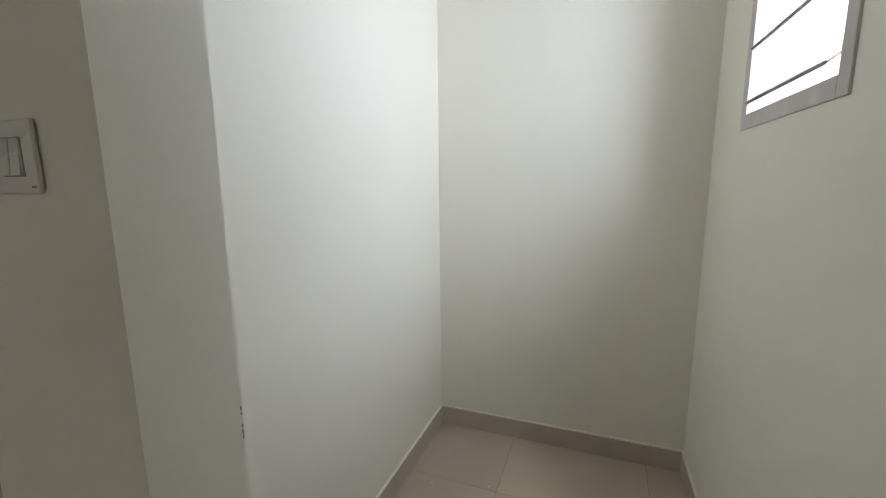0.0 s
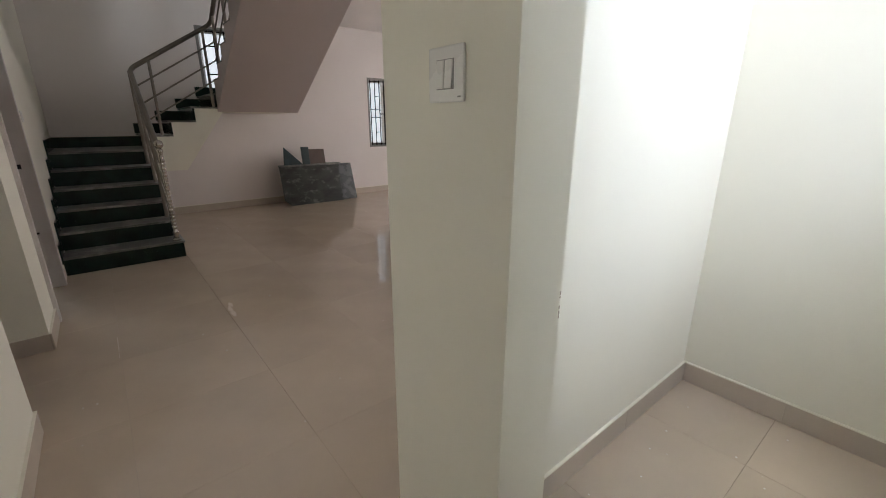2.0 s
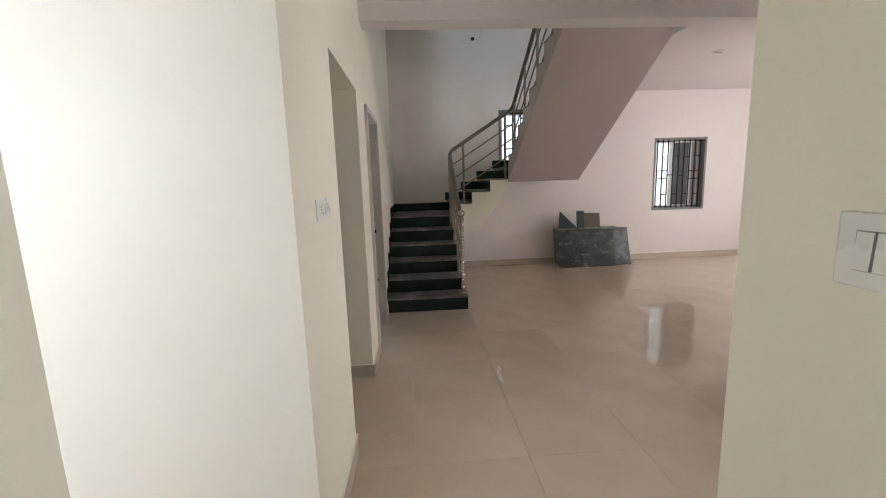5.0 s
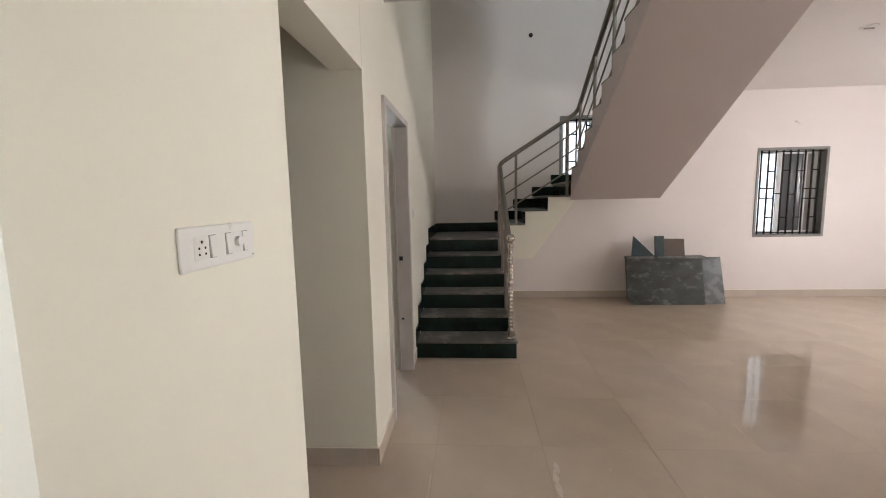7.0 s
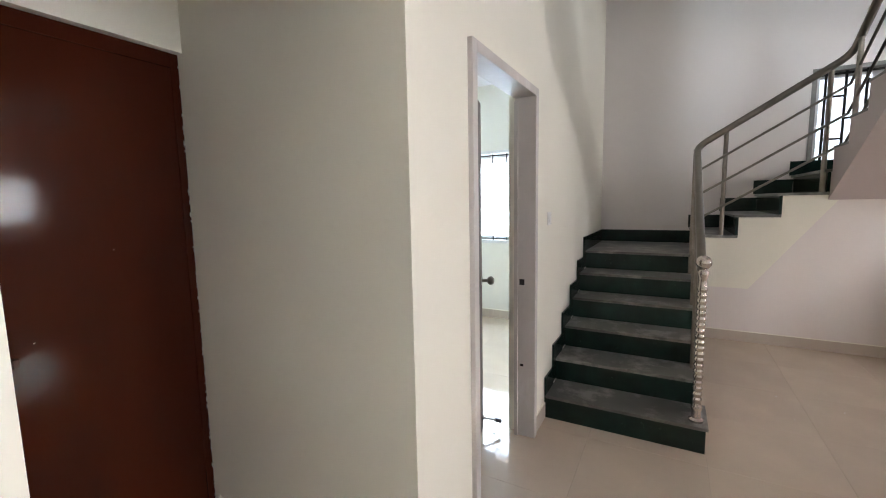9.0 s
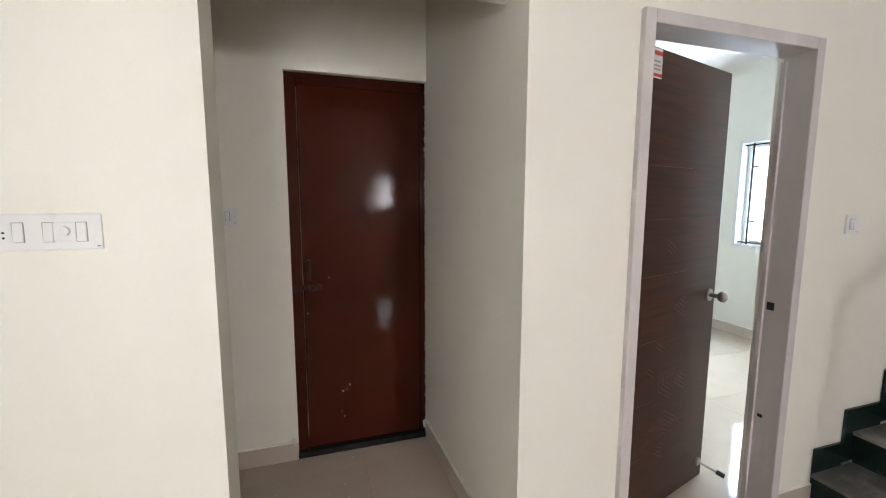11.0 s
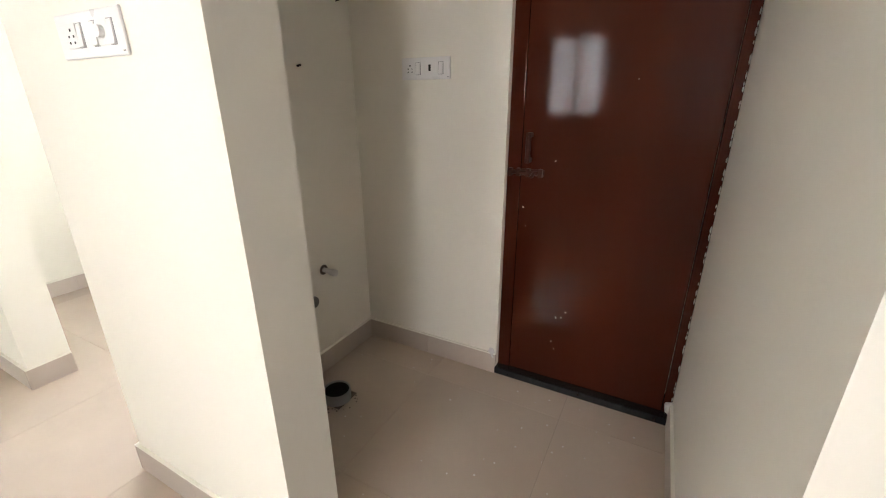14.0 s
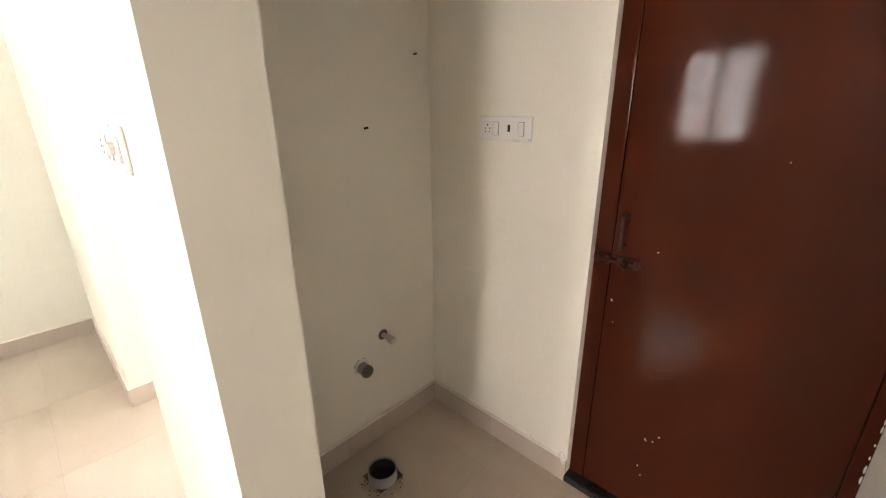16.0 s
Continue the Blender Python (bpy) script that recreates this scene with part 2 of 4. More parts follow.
def structure(name, bm, mat, label, category):
    return tagged(part(name, bm, mat), label, category, kind="structure")


B = bmesh.new


# ---- walls ----
def wall(name, label, mat, *boxes):
    bm = B()
    for b in boxes:
        box(bm, *b)
    return structure(name, bm, mat, label, "wall")


LOW = -0.03
wall("wall_pier", "cream painted wall pier between kitchen doorway and wash recess", CREAM, (-0.16, 0, -1.65, -0.885, LOW, H))
wall("wall_recess_header", "cream painted beam over the wash recess opening", CREAM, (-0.16, 0, -0.885, 0.0185, 2.10, H))
SKEW = 0.022         # the recess wall runs slightly out of square
structure("wall_west_a", prism(B(), [(-0.16, 0.019), (0, SKEW), (0, 0.447), (-0.16, 0.447)], "z", LOW, H), CREAM, "cream painted wall between recess and bedroom door", "wall")
wall("wall_west_header", "cream painted wall over the bedroom door", CREAM, (-0.16, 0, 0.447, 1.343, 2.083, H))
wall("wall_west_b", "cream painted stairwell wall beside the stairs", CREAM, (-0.16, 0, 1.343, NORTH, LOW, TOP), (-0.16, 0, 0.0, 1.343, H, TOP))
wall("wall_kitchen_header", "white painted beam over the kitchen doorway", CREAM, (-0.16, 0, -2.56, -1.65, 2.10, H))
wall("wall_kitchen_east", "cream painted wall beside the kitchen doorway", CREAM, (-0.16, 0, SOUTH, -2.56, LOW, H))
wall("wall_recess_south", "cream painted wall between kitchen and wash recess", CREAM, (-3.0, -0.16, -1.65, -1.485, LOW, H))
wall("wall_recess_west", "cream painted wall around the brown door", CREAM, (-1.26, -1.10, -1.485, -0.745, LOW, H), (-1.26, -1.10, -0.745, 0, 2.09, H))
structure("wall_recess_north", prism(B(), [(-3.6, 0), (-1.1, 0), (-0.16, 0.019), (-0.16, 0.14), (-3.6, 0.14)], "z", LOW, H), CREAM, "cream painted wall between wash recess and bedroom", "wall")
wall("wall_passage_end", "plain wall beyond the brown door", CREAM, (-1.50, -1.42, -1.49, 0, LOW, H))
wall("wall_kitchen_west", "cream painted kitchen wall", CREAM, (-3.16, -3.0, SOUTH, -1.49, LOW, H))
wall("wall_bedroom_west", "white painted bedroom wall", WHITE_WALL, (-3.76, -3.6, 0, 3.93, LOW, H))
BW = (-2.08, -0.93, 0.94, 2.06)
wall("wall_bedroom_north", "white painted bedroom wall with a window", WHITE_WALL, (-3.6, BW[0], 3.70, 3.93, LOW, H), (BW[1], -0.16, 3.70, 3.93, LOW, H), (BW[0], BW[1], 3.70, 3.93, LOW, BW[2]), (BW[0], BW[1], 3.70, 3.93, BW[3], H))
KW = (-2.60, -1.50, 1.235, 2.07)
NW = (1.60, 2.235, 1.485, 2.43)
wall("wall_south", "cream painted outer wall with kitchen and nook windows", CREAM,
     (-3.16, KW[0], SOUTH - 0.23, SOUTH, LOW, H), (KW[0], KW[1], SOUTH - 0.23, SOUTH, LOW, KW[2]), (KW[0], KW[1], SOUTH - 0.23, SOUTH, KW[3], 2.345), (KW[0], -2.10, SOUTH - 0.23, SOUTH, 2.345, 2.665), (-1.78, KW[1], SOUTH - 0.23, SOUTH, 2.345, 2.665), (KW[0], KW[1], SOUTH - 0.23, SOUTH, 2.665, H),
     (KW[1], NW[0], SOUTH - 0.23, SOUTH, LOW, H), (NW[0], NW[1], SOUTH - 0.23, SOUTH, LOW, NW[2]), (NW[0], NW[1], SOUTH - 0.23, SOUTH, NW[3], H),
     (NW[1], NOOK_E + 0.23, SOUTH - 0.23, SOUTH, LOW, H))
DW = (-1.66, -0.92, 1.0, 1.97)
wall("wall_nook_east", "cream painted wall closing the nook and the hall side, with a window", CREAM, (NOOK_E, NOOK_E + 0.23, SOUTH, DW[0], LOW, H), (NOOK_E, NOOK_E + 0.23, DW[1], -0.34, LOW, H), (NOOK_E, NOOK_E + 0.23, DW[0], DW[1], LOW, DW[2]), (NOOK_E, NOOK_E + 0.23, DW[0], DW[1], DW[3], H))
wall("wall_nook_north", "cream painted wall of the nook", CREAM, (1.05, NOOK_E, -2.465, -2.36, LOW, H))
wall("wall_column", "cream painted wall end with a switch", CREAM, (0.90, 1.05, -2.72, -2.36, LOW, H))
PW = (6.0, 6.9, 1.05, 2.05)
wall("wall_hall_south", "plain hall wall behind the nook, with a window", PINK_WALL, (NOOK_E + 0.23, PW[0], -0.57, -0.34, LOW, H), (PW[1], EAST + 0.23, -0.57, -0.34, LOW, H), (PW[0], PW[1], -0.57, -0.34, LOW, PW[2]), (PW[0], PW[1], -0.57, -0.34, PW[3], H))
HW = (4.42, 5.345, 0.845, 2.062)
SW = (1.765, 2.66, 1.69, 2.575)
wall("wall_north", "pale rose far wall of the hall with two windows", PINK_WALL,
     (-0.16, SW[0], NORTH, NORTH + 0.23, LOW, TOP), (SW[0], SW[1], NORTH, NORTH + 0.23, LOW, SW[2]), (SW[0], SW[1], NORTH, NORTH + 0.23, SW[3], TOP),
     (SW[1], HW[0], NORTH, NORTH + 0.23, LOW, TOP), (HW[0], HW[1], NORTH, NORTH + 0.23, LOW, HW[2]), (HW[0], HW[1], NORTH, NORTH + 0.23, HW[3], TOP),
     (HW[1], EAST + 0.16, NORTH, NORTH + 0.23, LOW, TOP))
EW = (0.95, 2.05, 1.17, 2.07)
wall("wall_east", "plain hall wall with a window", PINK_WALL, (EAST, EAST + 0.23, -0.34, EW[0], LOW, H), (EAST, EAST + 0.23, EW[1], NORTH, LOW, H), (EAST, EAST + 0.23, EW[0], EW[1], LOW, EW[2]), (EAST, EAST + 0.23, EW[0], EW[1], EW[3], H))
U = H + 0.15
# Unseen upstairs walls, added so that their openings cut the stairwell light.
wall("wall_upper", "unseen upper walls with openings that shape the stairwell light", CREAM, (0, 1.56, 0.30, 0.44, U, TOP), (4.3, 4.46, 2.16, NORTH, U, TOP))
wall("wall_upper_south", "unseen added outer wall of the upper floor with a lamp opening", CREAM, (-0.16, 2.22, SOUTH - 0.23, SOUTH, U, TOP), (2.78, EAST + 0.23, SOUTH - 0.23, SOUTH, U, TOP), (2.22, 2.78, SOUTH - 0.23, SOUTH, U, 3.75), (2.22, 2.78, SOUTH - 0.23, SOUTH, 4.85, TOP))
wall("wall_upper_east", "unseen added end wall of the upper floor with a lamp opening", CREAM, (EAST, EAST + 0.23, SOUTH, 1.2, U, TOP), (EAST, EAST + 0.23, 1.8, NORTH, U, TOP), (EAST, EAST + 0.23, 1.2, 1.8, U, 3.75), (EAST, EAST + 0.23, 1.2, 1.8, 4.85, TOP))
wall("wall_upper_west", "unseen added upper floor wall", CREAM, (-0.16, 0, SOUTH, 0.0, U, TOP))

# ---- ceiling and beams ----
bm = B()
for b in ((-3.76, -0.08, SOUTH, 3.93), (-0.08, EAST + 0.16, SOUTH, 0.0), (0.001, EAST + 0.16, 0.0, 0.45), (0, 0.925, 0.45, 0.95), (2.74, EAST + 0.16, 0.45, NORTH)):
    box(bm, *b, H, H + 0.15)
structure("ceiling", bm, CEIL, "off-white painted concrete ceiling slab", "ceiling")
# Unseen upper ceiling, added to keep sky and sun off the stairwell.
structure("ceiling_upper", box(B(), -0.16, EAST + 0.23, SOUTH - 0.23, NORTH + 0.23, TOP, TOP + 0.12), CEIL, "unseen off-white ceiling closing off stairwell and upper floor", "ceiling")
structure("beam_cross", box(B(), 0, EAST, 0.45, 0.65, 2.69, H), CEIL, "off-white painted beam in front of the stairwell", "beam")
structure("beam_side", box(B(), 2.74, 2.94, 0.65, NORTH, 2.69, H), CEIL, "off-white painted beam beside the stairwell", "beam")

# ---- floor ----
floor = structure("floor", box(B(), -3.76, EAST + 0.16, SOUTH, 3.93, -0.12, -0.004), GROUT, "glossy beige vitrified tile floor", "floor")
structure("ground", box(B(), -400, 400, -400, 400, -0.6, -0.45), EARTH, "bare earth ground outside the house", "ground")
structure("backdrop_north", box(B(), -14, 22, 9.0, 9.2, -0.45, 9.0), GLOW_BACKDROP, "plain glowing backdrop in place of daylight beyond the north windows", "backdrop")
structure("backdrop_south", box(B(), -18, 18, -11.2, -11.0, -0.45, 9.0), GLOW_BACKDROP, "plain glowing backdrop in place of daylight beyond the south windows", "backdrop")

# ---- staircase ----
FX = 0.90                      # open side of the first flight
Y0 = 1.582
YL = Y0 + 5 * G                # edge of the first landing
LZ = 6 * R
X2 = [0.885, 1.15, 1.415, 1.68]
UZ = 10 * R
FL, FR = 1.70, 2.73            # third flight
SKY = 0.10
stair = thing("staircase", "three-flight staircase with dark green marble risers and dusty granite treads", "staircase")
side = [(Y0 + 0.02, -0.02)]
for k in range(6):
    side += [(Y0 + 0.02 + k * G, R * (k + 1) - 0.02), (Y0 + 0.02 + (k + 1) * G if k < 5 else NORTH, R * (k + 1) - 0.02)]
side += [(NORTH, 0.72), (YL + 0.3, 0.72), (Y0 + 0.6, -0.02)]
part("first_flight_body", prism(B(), side, "x", 0.0, FX - 0.02), PINK_WALL, stair, "painted concrete flight under the treads")
run = [(FX - 0.02, LZ - 0.02)]
for k, x in enumerate(X2):
    run += [(x + 0.02, run[-1][1]), (x + 0.02, R * (7 + k) - 0.02)]
run += [(FR, UZ - 0.02), (FR, 1.42), (1.76, 1.42), (1.26, 0.72), (FX - 0.02, 0.72)]
part("second_flight_body", prism(B(), run, "y", YL + 0.02, NORTH), CREAM, stair, "painted concrete flight under the treads")
up = [(YL + 0.02, 1.42), (YL + 0.02, UZ - 0.02)]
for k in range(8):
    yk = YL - 0.02 - k * G
    up += [(yk, UZ + R * k - 0.02), (yk, UZ + R * (k + 1) - 0.02)]
up += [(0.66, up[-1][1]), (0.66, 2.80)]
part("third_flight_body", prism(B(), up, "x", FL, FR), SOFFIT, stair, "mauve sloping soffit and stepped side")
TH = 0.02


def step_pieces(tread, riser):
    part("tread", box(B(), *tread, bevel=0.004), DUSTY_GRANITE, stair, "dusty grey granite tread")
    part("riser", box(B(), *riser), GREEN_GRANITE, stair, "polished dark green marble riser")


for k in range(6):
    y, z = Y0 + k * G, R * (k + 1)
    wide = FX + 0.035 if k == 0 else FX
    step_pieces((0.017, wide, y - 0.02, (y + G + 0.018) if k < 5 else NORTH - 0.02, z - TH, z), (0.017, wide - 0.012, y, y + TH, z - R + 0.001, z - TH - 0.001))
    first = y - 0.08 if k else y - 0.002
    last = y + G - 0.08 if k < 5 else NORTH
    low = z - R + 0.012 if k else 0.001
    part("stair_skirting", box(B(), 0.0045, 0.0165, first, last, low, z + (0.115 if k < 5 else 0.13)), GREEN_GRANITE, stair, "dark green marble stepped skirting")
part("stair_skirting", box(B(), 0.016, X2[0] + 0.02, NORTH - 0.016, NORTH - 0.001, LZ + 0.001, LZ + 0.13), GREEN_GRANITE, stair, "dark green marble stepped skirting")
for k, x in enumerate(X2):
    z = R * (7 + k)
    end = X2[k + 1] + 0.018 if k < 3 else FR - 0.01
    step_pieces((x - 0.02, end, YL - 0.015, NORTH - 0.02, z - TH, z), (x, x + TH, YL, NORTH - 0.02, z - R + 0.001, z - TH - 0.001))
    part("stair_skirting", box(B(), x - 0.03, (X2[k + 1] if k < 3 else FR), NORTH - 0.016, NORTH - 0.001, z + 0.001, z + SKY + 0.03), GREEN_GRANITE, stair, "dark green marble stepped skirting")
for k in range(8):
    y, z = YL - k * G, UZ + R * (k + 1)
    step_pieces((FL + 0.004, FR - 0.004, y - G - 0.018 if k < 7 else 0.67, y + 0.02, z - TH, z), (FL + 0.006, FR - 0.006, y - TH, y, z - R + 0.001, z - TH - 0.001))

# ---- railing ----
rail = thing("stair_railing", "stainless steel stair railing with ornate turned newel post", "railing", at=(0.86, 1.64, R))
RX = 0.865
RY = YL - 0.0
prof = [(0.045, 0), (0.045, 0.012), (0.030, 0.022), (0.026, 0.06), (0.034, 0.075), (0.034, 0.09), (0.024, 0.11)]
z = 0.12
while z < 0.80:
    prof += [(0.025, z), (0.0295, z + 0.007), (0.0295, z + 0.017), (0.025, z + 0.024)]
    z += 0.034
prof += [(0.024, 0.84), (0.032, 0.86), (0.032, 0.88), (0.018, 0.895)]
part("newel_post", lathe(B(), (RX + 0.01, 1.64, R), [(q * 0.86, h) for q, h in prof]), NEWEL_STEEL, rail, "ornate ribbed steel newel post", True)
part("newel_ball", ball(B(), (RX + 0.01, 1.64, R + 0.93), 0.040), NEWEL_STEEL, rail, "polished steel ball finial", True)
HR = 0.89


def pipe_run(name, pts, r, mat, label=""):
    cu = bpy.data.curves.new(name, "CURVE")
    cu.dimensions, cu.bevel_depth, cu.bevel_resolution = "3D", r, 4
    sp = cu.splines.new("POLY")
    sp.points.add(len(pts) - 1)
    for q, p in zip(sp.points, pts):
        q.co = (*p, 1)
    tmp = bpy.data.objects.new(name, cu)
    me = bpy.data.meshes.new_from_object(tmp)
    bpy.data.objects.remove(tmp)
    me.materials.clear()
    me.materials.append(mat)
    for p in me.polygons:
        p.use_smooth = True
    ob = new(name, me)
    ob.parent = rail
    ob.matrix_parent_inverse = rail.matrix_world.inverted()
    if label:
        ob["label"] = label
    return ob


def bend(a, b, c, n=6, d=0.09):
    a, b, c = Vector(a), Vector(b), Vector(c)
    p, q = b + (a - b).normalized() * d, b + (c - b).normalized() * d
    return [tuple((1 - t) ** 2 * p + 2 * t * (1 - t) * b + t * t * q) for t in [k / n for k in range(n + 1)]]


S = R / G
a = (RX, 1.64, R + HR)
b1 = (RX, RY, R + HR + (RY - 1.64) * S + 0.02)
b2 = (RX, RY, 1.86)
c = (1.76, RY, 2.42)
d = (1.76, 0.80, 2.42 + (RY - 0.80) * S)
pipe_run("handrail", [a] + bend(a, b2, c) + bend(b2, c, d) + [d], 0.025, STEEL, "round stainless steel handrail")
for k, off in enumerate((0.20, 0.40, 0.60)):
    e = lambda p: (p[0], p[1], p[2] - off)
    pipe_run("mid_rail", [e(a), e(b2)], 0.009, STEEL)
    pipe_run("mid_rail", [e(b2), e(c)], 0.009, STEEL)
    pipe_run("mid_rail", [e(c), e(d)], 0.009, STEEL)


def baluster(x, y, z0, z1, r=0.016):
    part("baluster", rod(B(), (x, y, z0), (x, y, z1), r), DUST_STEEL, rail, "", True)


baluster(RX, RY, 0.80, 1.84, 0.024)
for y in (2.05, 2.5):
    baluster(RX, y, R * (1 + int((y - Y0) / G)), R + HR + (y - 1.64) * S)
baluster(1.06, RY + 0.02, 7 * R, 1.86 + 0.195 * 0.626)
baluster(1.66, RY + 0.02, 9 * R, 1.86 + 0.795 * 0.626)
for k in range(0, 8, 2):
    y = RY - 0.14 - k * G
    baluster(1.76, y, UZ + R * (k + 1), 2.42 + (RY - y) * S)

# ---- skirting ----
def skirting(name, a, b, out, start=0.0):
    """Skirting tiles along a wall from a to b; out: the way that they face."""
    a, b, o = Vector((*a, 0)), Vector((*b, 0)), Vector((*out, 0))
    d = (b - a).normalized()
    L = (b - a).length

    def blk(s0, s1, t0, t1, z0, z1):
        p, q = a + d * s0 + o * t0, a + d * s1 + o * t1
        return box(B(), min(p.x, q.x), max(p.x, q.x), min(p.y, q.y), max(p.y, q.y), z0, z1)
    base = structure("baseboard_" + name, blk(0, L, 0.001, 0.007, 0.0005, 0.098), GROUT, "beige tile skirting along the wall", "baseboard")
    s = -start
    while s < L - 0.004:
        s0, s1 = max(s, 0), min(s + PITCH, L)
        if s1 - s0 > 0.01:
            part("skirting_tile", blk(s0 + 0.001, s1 - 0.001, 0.007, 0.0125, 0.0005, 0.10), SKIRT, base)
        s += PITCH
    part("paint_bead", blk(0.001, L - 0.001, 0.001, 0.0115, 0.1003, 0.106), CREAM, base, "cream paint line on top of the skirting")
    return base


skirting("nook_north", (1.05, -2.465), (NOOK_E, -2.465), (0, -1), 0.3)
skirting("nook_east", (NOOK_E, -2.478), (NOOK_E, SOUTH), (-1, 0), 0.2)
skirting("nook_south", (0.0, SOUTH), (NOOK_E - 0.013, SOUTH), (0, 1), 0.1)
skirting("pier_south", (-0.16, -1.65), (0.0125, -1.65), (0, -1))
skirting("kitchen_north", (-3.0, -1.65), (-0.161, -1.65), (0, -1))
skirting("pier_east", (0, -1.65), (0, -0.885), (1, 0), 0.3)
skirting("pier_north", (-0.16, -0.885), (0.0125, -0.885), (0, 1))
skirting("recess_north", (-1.10, 0), (0, 0), (0, -1), 0.2).matrix_world = Matrix.Translation((-1.10, 0, 0)) @ Matrix.Rotation(math.atan(SKEW / 1.10), 4, "Z") @ Matrix.Translation((1.10, 0, 0))
skirting("recess_west", (-1.10, -1.485), (-1.10, -0.745), (1, 0), 0.25)
skirting("recess_south", (-1.087, -1.485), (-0.16, -1.485), (0, 1), 0.1)
skirting("west_a", (0, SKEW - 0.012), (0, 0.447), (1, 0), 0.1)
skirting("west_b", (0, 1.343), (0, Y0), (1, 0))
skirting("north", (FX, NORTH), (EAST, NORTH), (0, -1), 0.1)
skirting("kitchen_end", (-0.16, -2.56), (0.0125, -2.56), (0, 1))
skirting("kitchen_east", (0, SOUTH + 0.013), (0, -2.56), (1, 0), 0.2)
skirting("kitchen_south", (-1.13, SOUTH), (-0.16, SOUTH), (0, 1), 0.1)
skirting("hall_side", (NOOK_E, -2.36), (NOOK_E, -0.34), (-1, 0), 0.2)
skirting("bedroom_north", (-3.6, 3.70), (-0.16, 3.70), (0, -1), 0.1)

# ---- doors ----
bdoor = tagged(new("door_1"), "closed red-brown gloss painted door with a tower bolt", "door", kind="structure")
DX = -1.10
part("door_frame", box(box(box(B(), DX - 0.10, DX - 0.030, -0.745, -0.690, 0.03, 2.088, 0.003), DX - 0.10, DX - 0.030, -0.032, -0.001, 0.03, 2.088, 0.003), DX - 0.10, DX - 0.030, -0.690, -0.032, 2.03, 2.088, 0.003), BROWN_PAINT, bdoor, "red-brown painted door frame")
part("door_leaf", box(B(), DX - 0.075, DX - 0.0325, -0.6875, -0.0345, 0.035, 2.0285, 0.002), BROWN_PAINT, bdoor, "red-brown gloss painted door leaf")
bolt = part("tower_bolt", rod(B(), (DX - 0.019, -0.738, 0.962), (DX - 0.019, -0.60, 0.962), 0.008), BOLT_PAINT, bdoor, "worn painted sliding bolt with its guides", True)
for y in (-0.728, -0.695, -0.655, -0.605):
    part("bolt_guide", box(B(), DX - 0.034, DX - 0.011, y - 0.008, y + 0.008, 0.946, 0.978, 0.003), BOLT_PAINT, bolt)
part("bolt_plate", box(B(), DX - 0.033, DX - 0.0285, -0.685, -0.592, 0.948, 0.976, 0.002), BOLT_PAINT, bolt)
part("bolt_knob", rod(B(), (DX - 0.019, -0.632, 0.962), (DX + 0.012, -0.632, 0.950), 0.007), BOLT_PAINT, bolt, "", True)
hd = part("pull_handle", rod(B(), (DX + 0.0, -0.655, 1.015), (DX + 0.0, -0.655, 1.105), 0.010), BOLT_PAINT, bdoor, "worn painted pull handle", True)
for z in (1.012, 1.108):
    part("handle_foot", box(B(), DX - 0.033, DX + 0.008, -0.665, -0.645, z - 0.009, z + 0.009, 0.004), BOLT_PAINT, hd)
specks = B()
for y, z, w, h in ((-0.552, 1.013, 0.008, 0.004), (-0.697, 0.837, 0.005, 0.009), (-0.669, 0.818, 0.007, 0.011), (-0.503, 0.225, 0.006, 0.005), (-0.489, 0.191, 0.005, 0.004), (-0.493, 0.346, 0.004, 0.014), (-0.454, 0.380, 0.010, 0.005), (-0.470, 0.352, 0.005, 0.006), (-0.655, 0.74, 0.003, 0.004), (-0.30, 1.30, 0.003, 0.003)):
    bmesh.ops.create_icosphere(specks, subdivisions=1, radius=0.5, matrix=Matrix.Translation((DX - 0.032, y, z)) @ Matrix.Rotation(0.5, 4, "X") @ Matrix.Diagonal((0.0016, w, h, 1)))
part("paint_specks", specks, PLASTER, bdoor, "small white plaster specks on the door")
structure("threshold", box(B(), DX - 0.16, DX + 0.012, -0.765, -0.0, 0.001, 0.034, 0.004), BLACK_GRANITE, "black granite threshold under the brown door", "threshold")
random.seed(4)
for (y, zz) in ((-0.765, 0.10), (-0.012, 0.085)):
    bm = B()
    bmesh.ops.create_icosphere(bm, subdivisions=2, radius=0.022, matrix=Matrix.Translation((DX + 0.004, y, zz)) @ Matrix.Diagonal((0.5, 0.8, 1.4, 1)))
    for v in bm.verts:
        v.co += Vector((random.uniform(-1, 1), random.uniform(-1, 1), random.uniform(-1, 1))) * 0.004
    tagged(part("plaster_patch", bm, PLASTER), "rough plaster dab at the foot of the door frame", "plaster", "plaster dabs")

random.seed(31)
bm = B()
for n in range(70):
    z = random.uniform(0.06, 2.05)
    bmesh.ops.create_icosphere(bm, subdivisions=1, radius=random.uniform(0.002, 0.0045), matrix=Matrix.Translation((DX - 0.026 + random.uniform(-0.004, 0.006), -0.005, z)) @ Matrix.Diagonal((0.6, 0.7, random.uniform(1.5, 4.0), 1)))
tagged(part("plaster_seam", bm, PLASTER), "rough plaster seam along the edge of the brown door frame", "plaster", kind="stuff")

odoor = tagged(new("door_2"), "bedroom door ajar, dark brown laminate leaf in a primed frame", "door", kind="structure")
FW = 0.046
fr = B()
box(fr, -0.105, 0.022, 0.447, 0.447 + FW, 0.001, 2.082, 0.004)
box(fr, -0.105, 0.022, 1.343 - FW, 1.343, 0.001, 2.082, 0.004)
box(fr, -0.105, 0.022, 0.447 + FW, 1.343 - FW, 2.082 - FW, 2.082, 0.004)
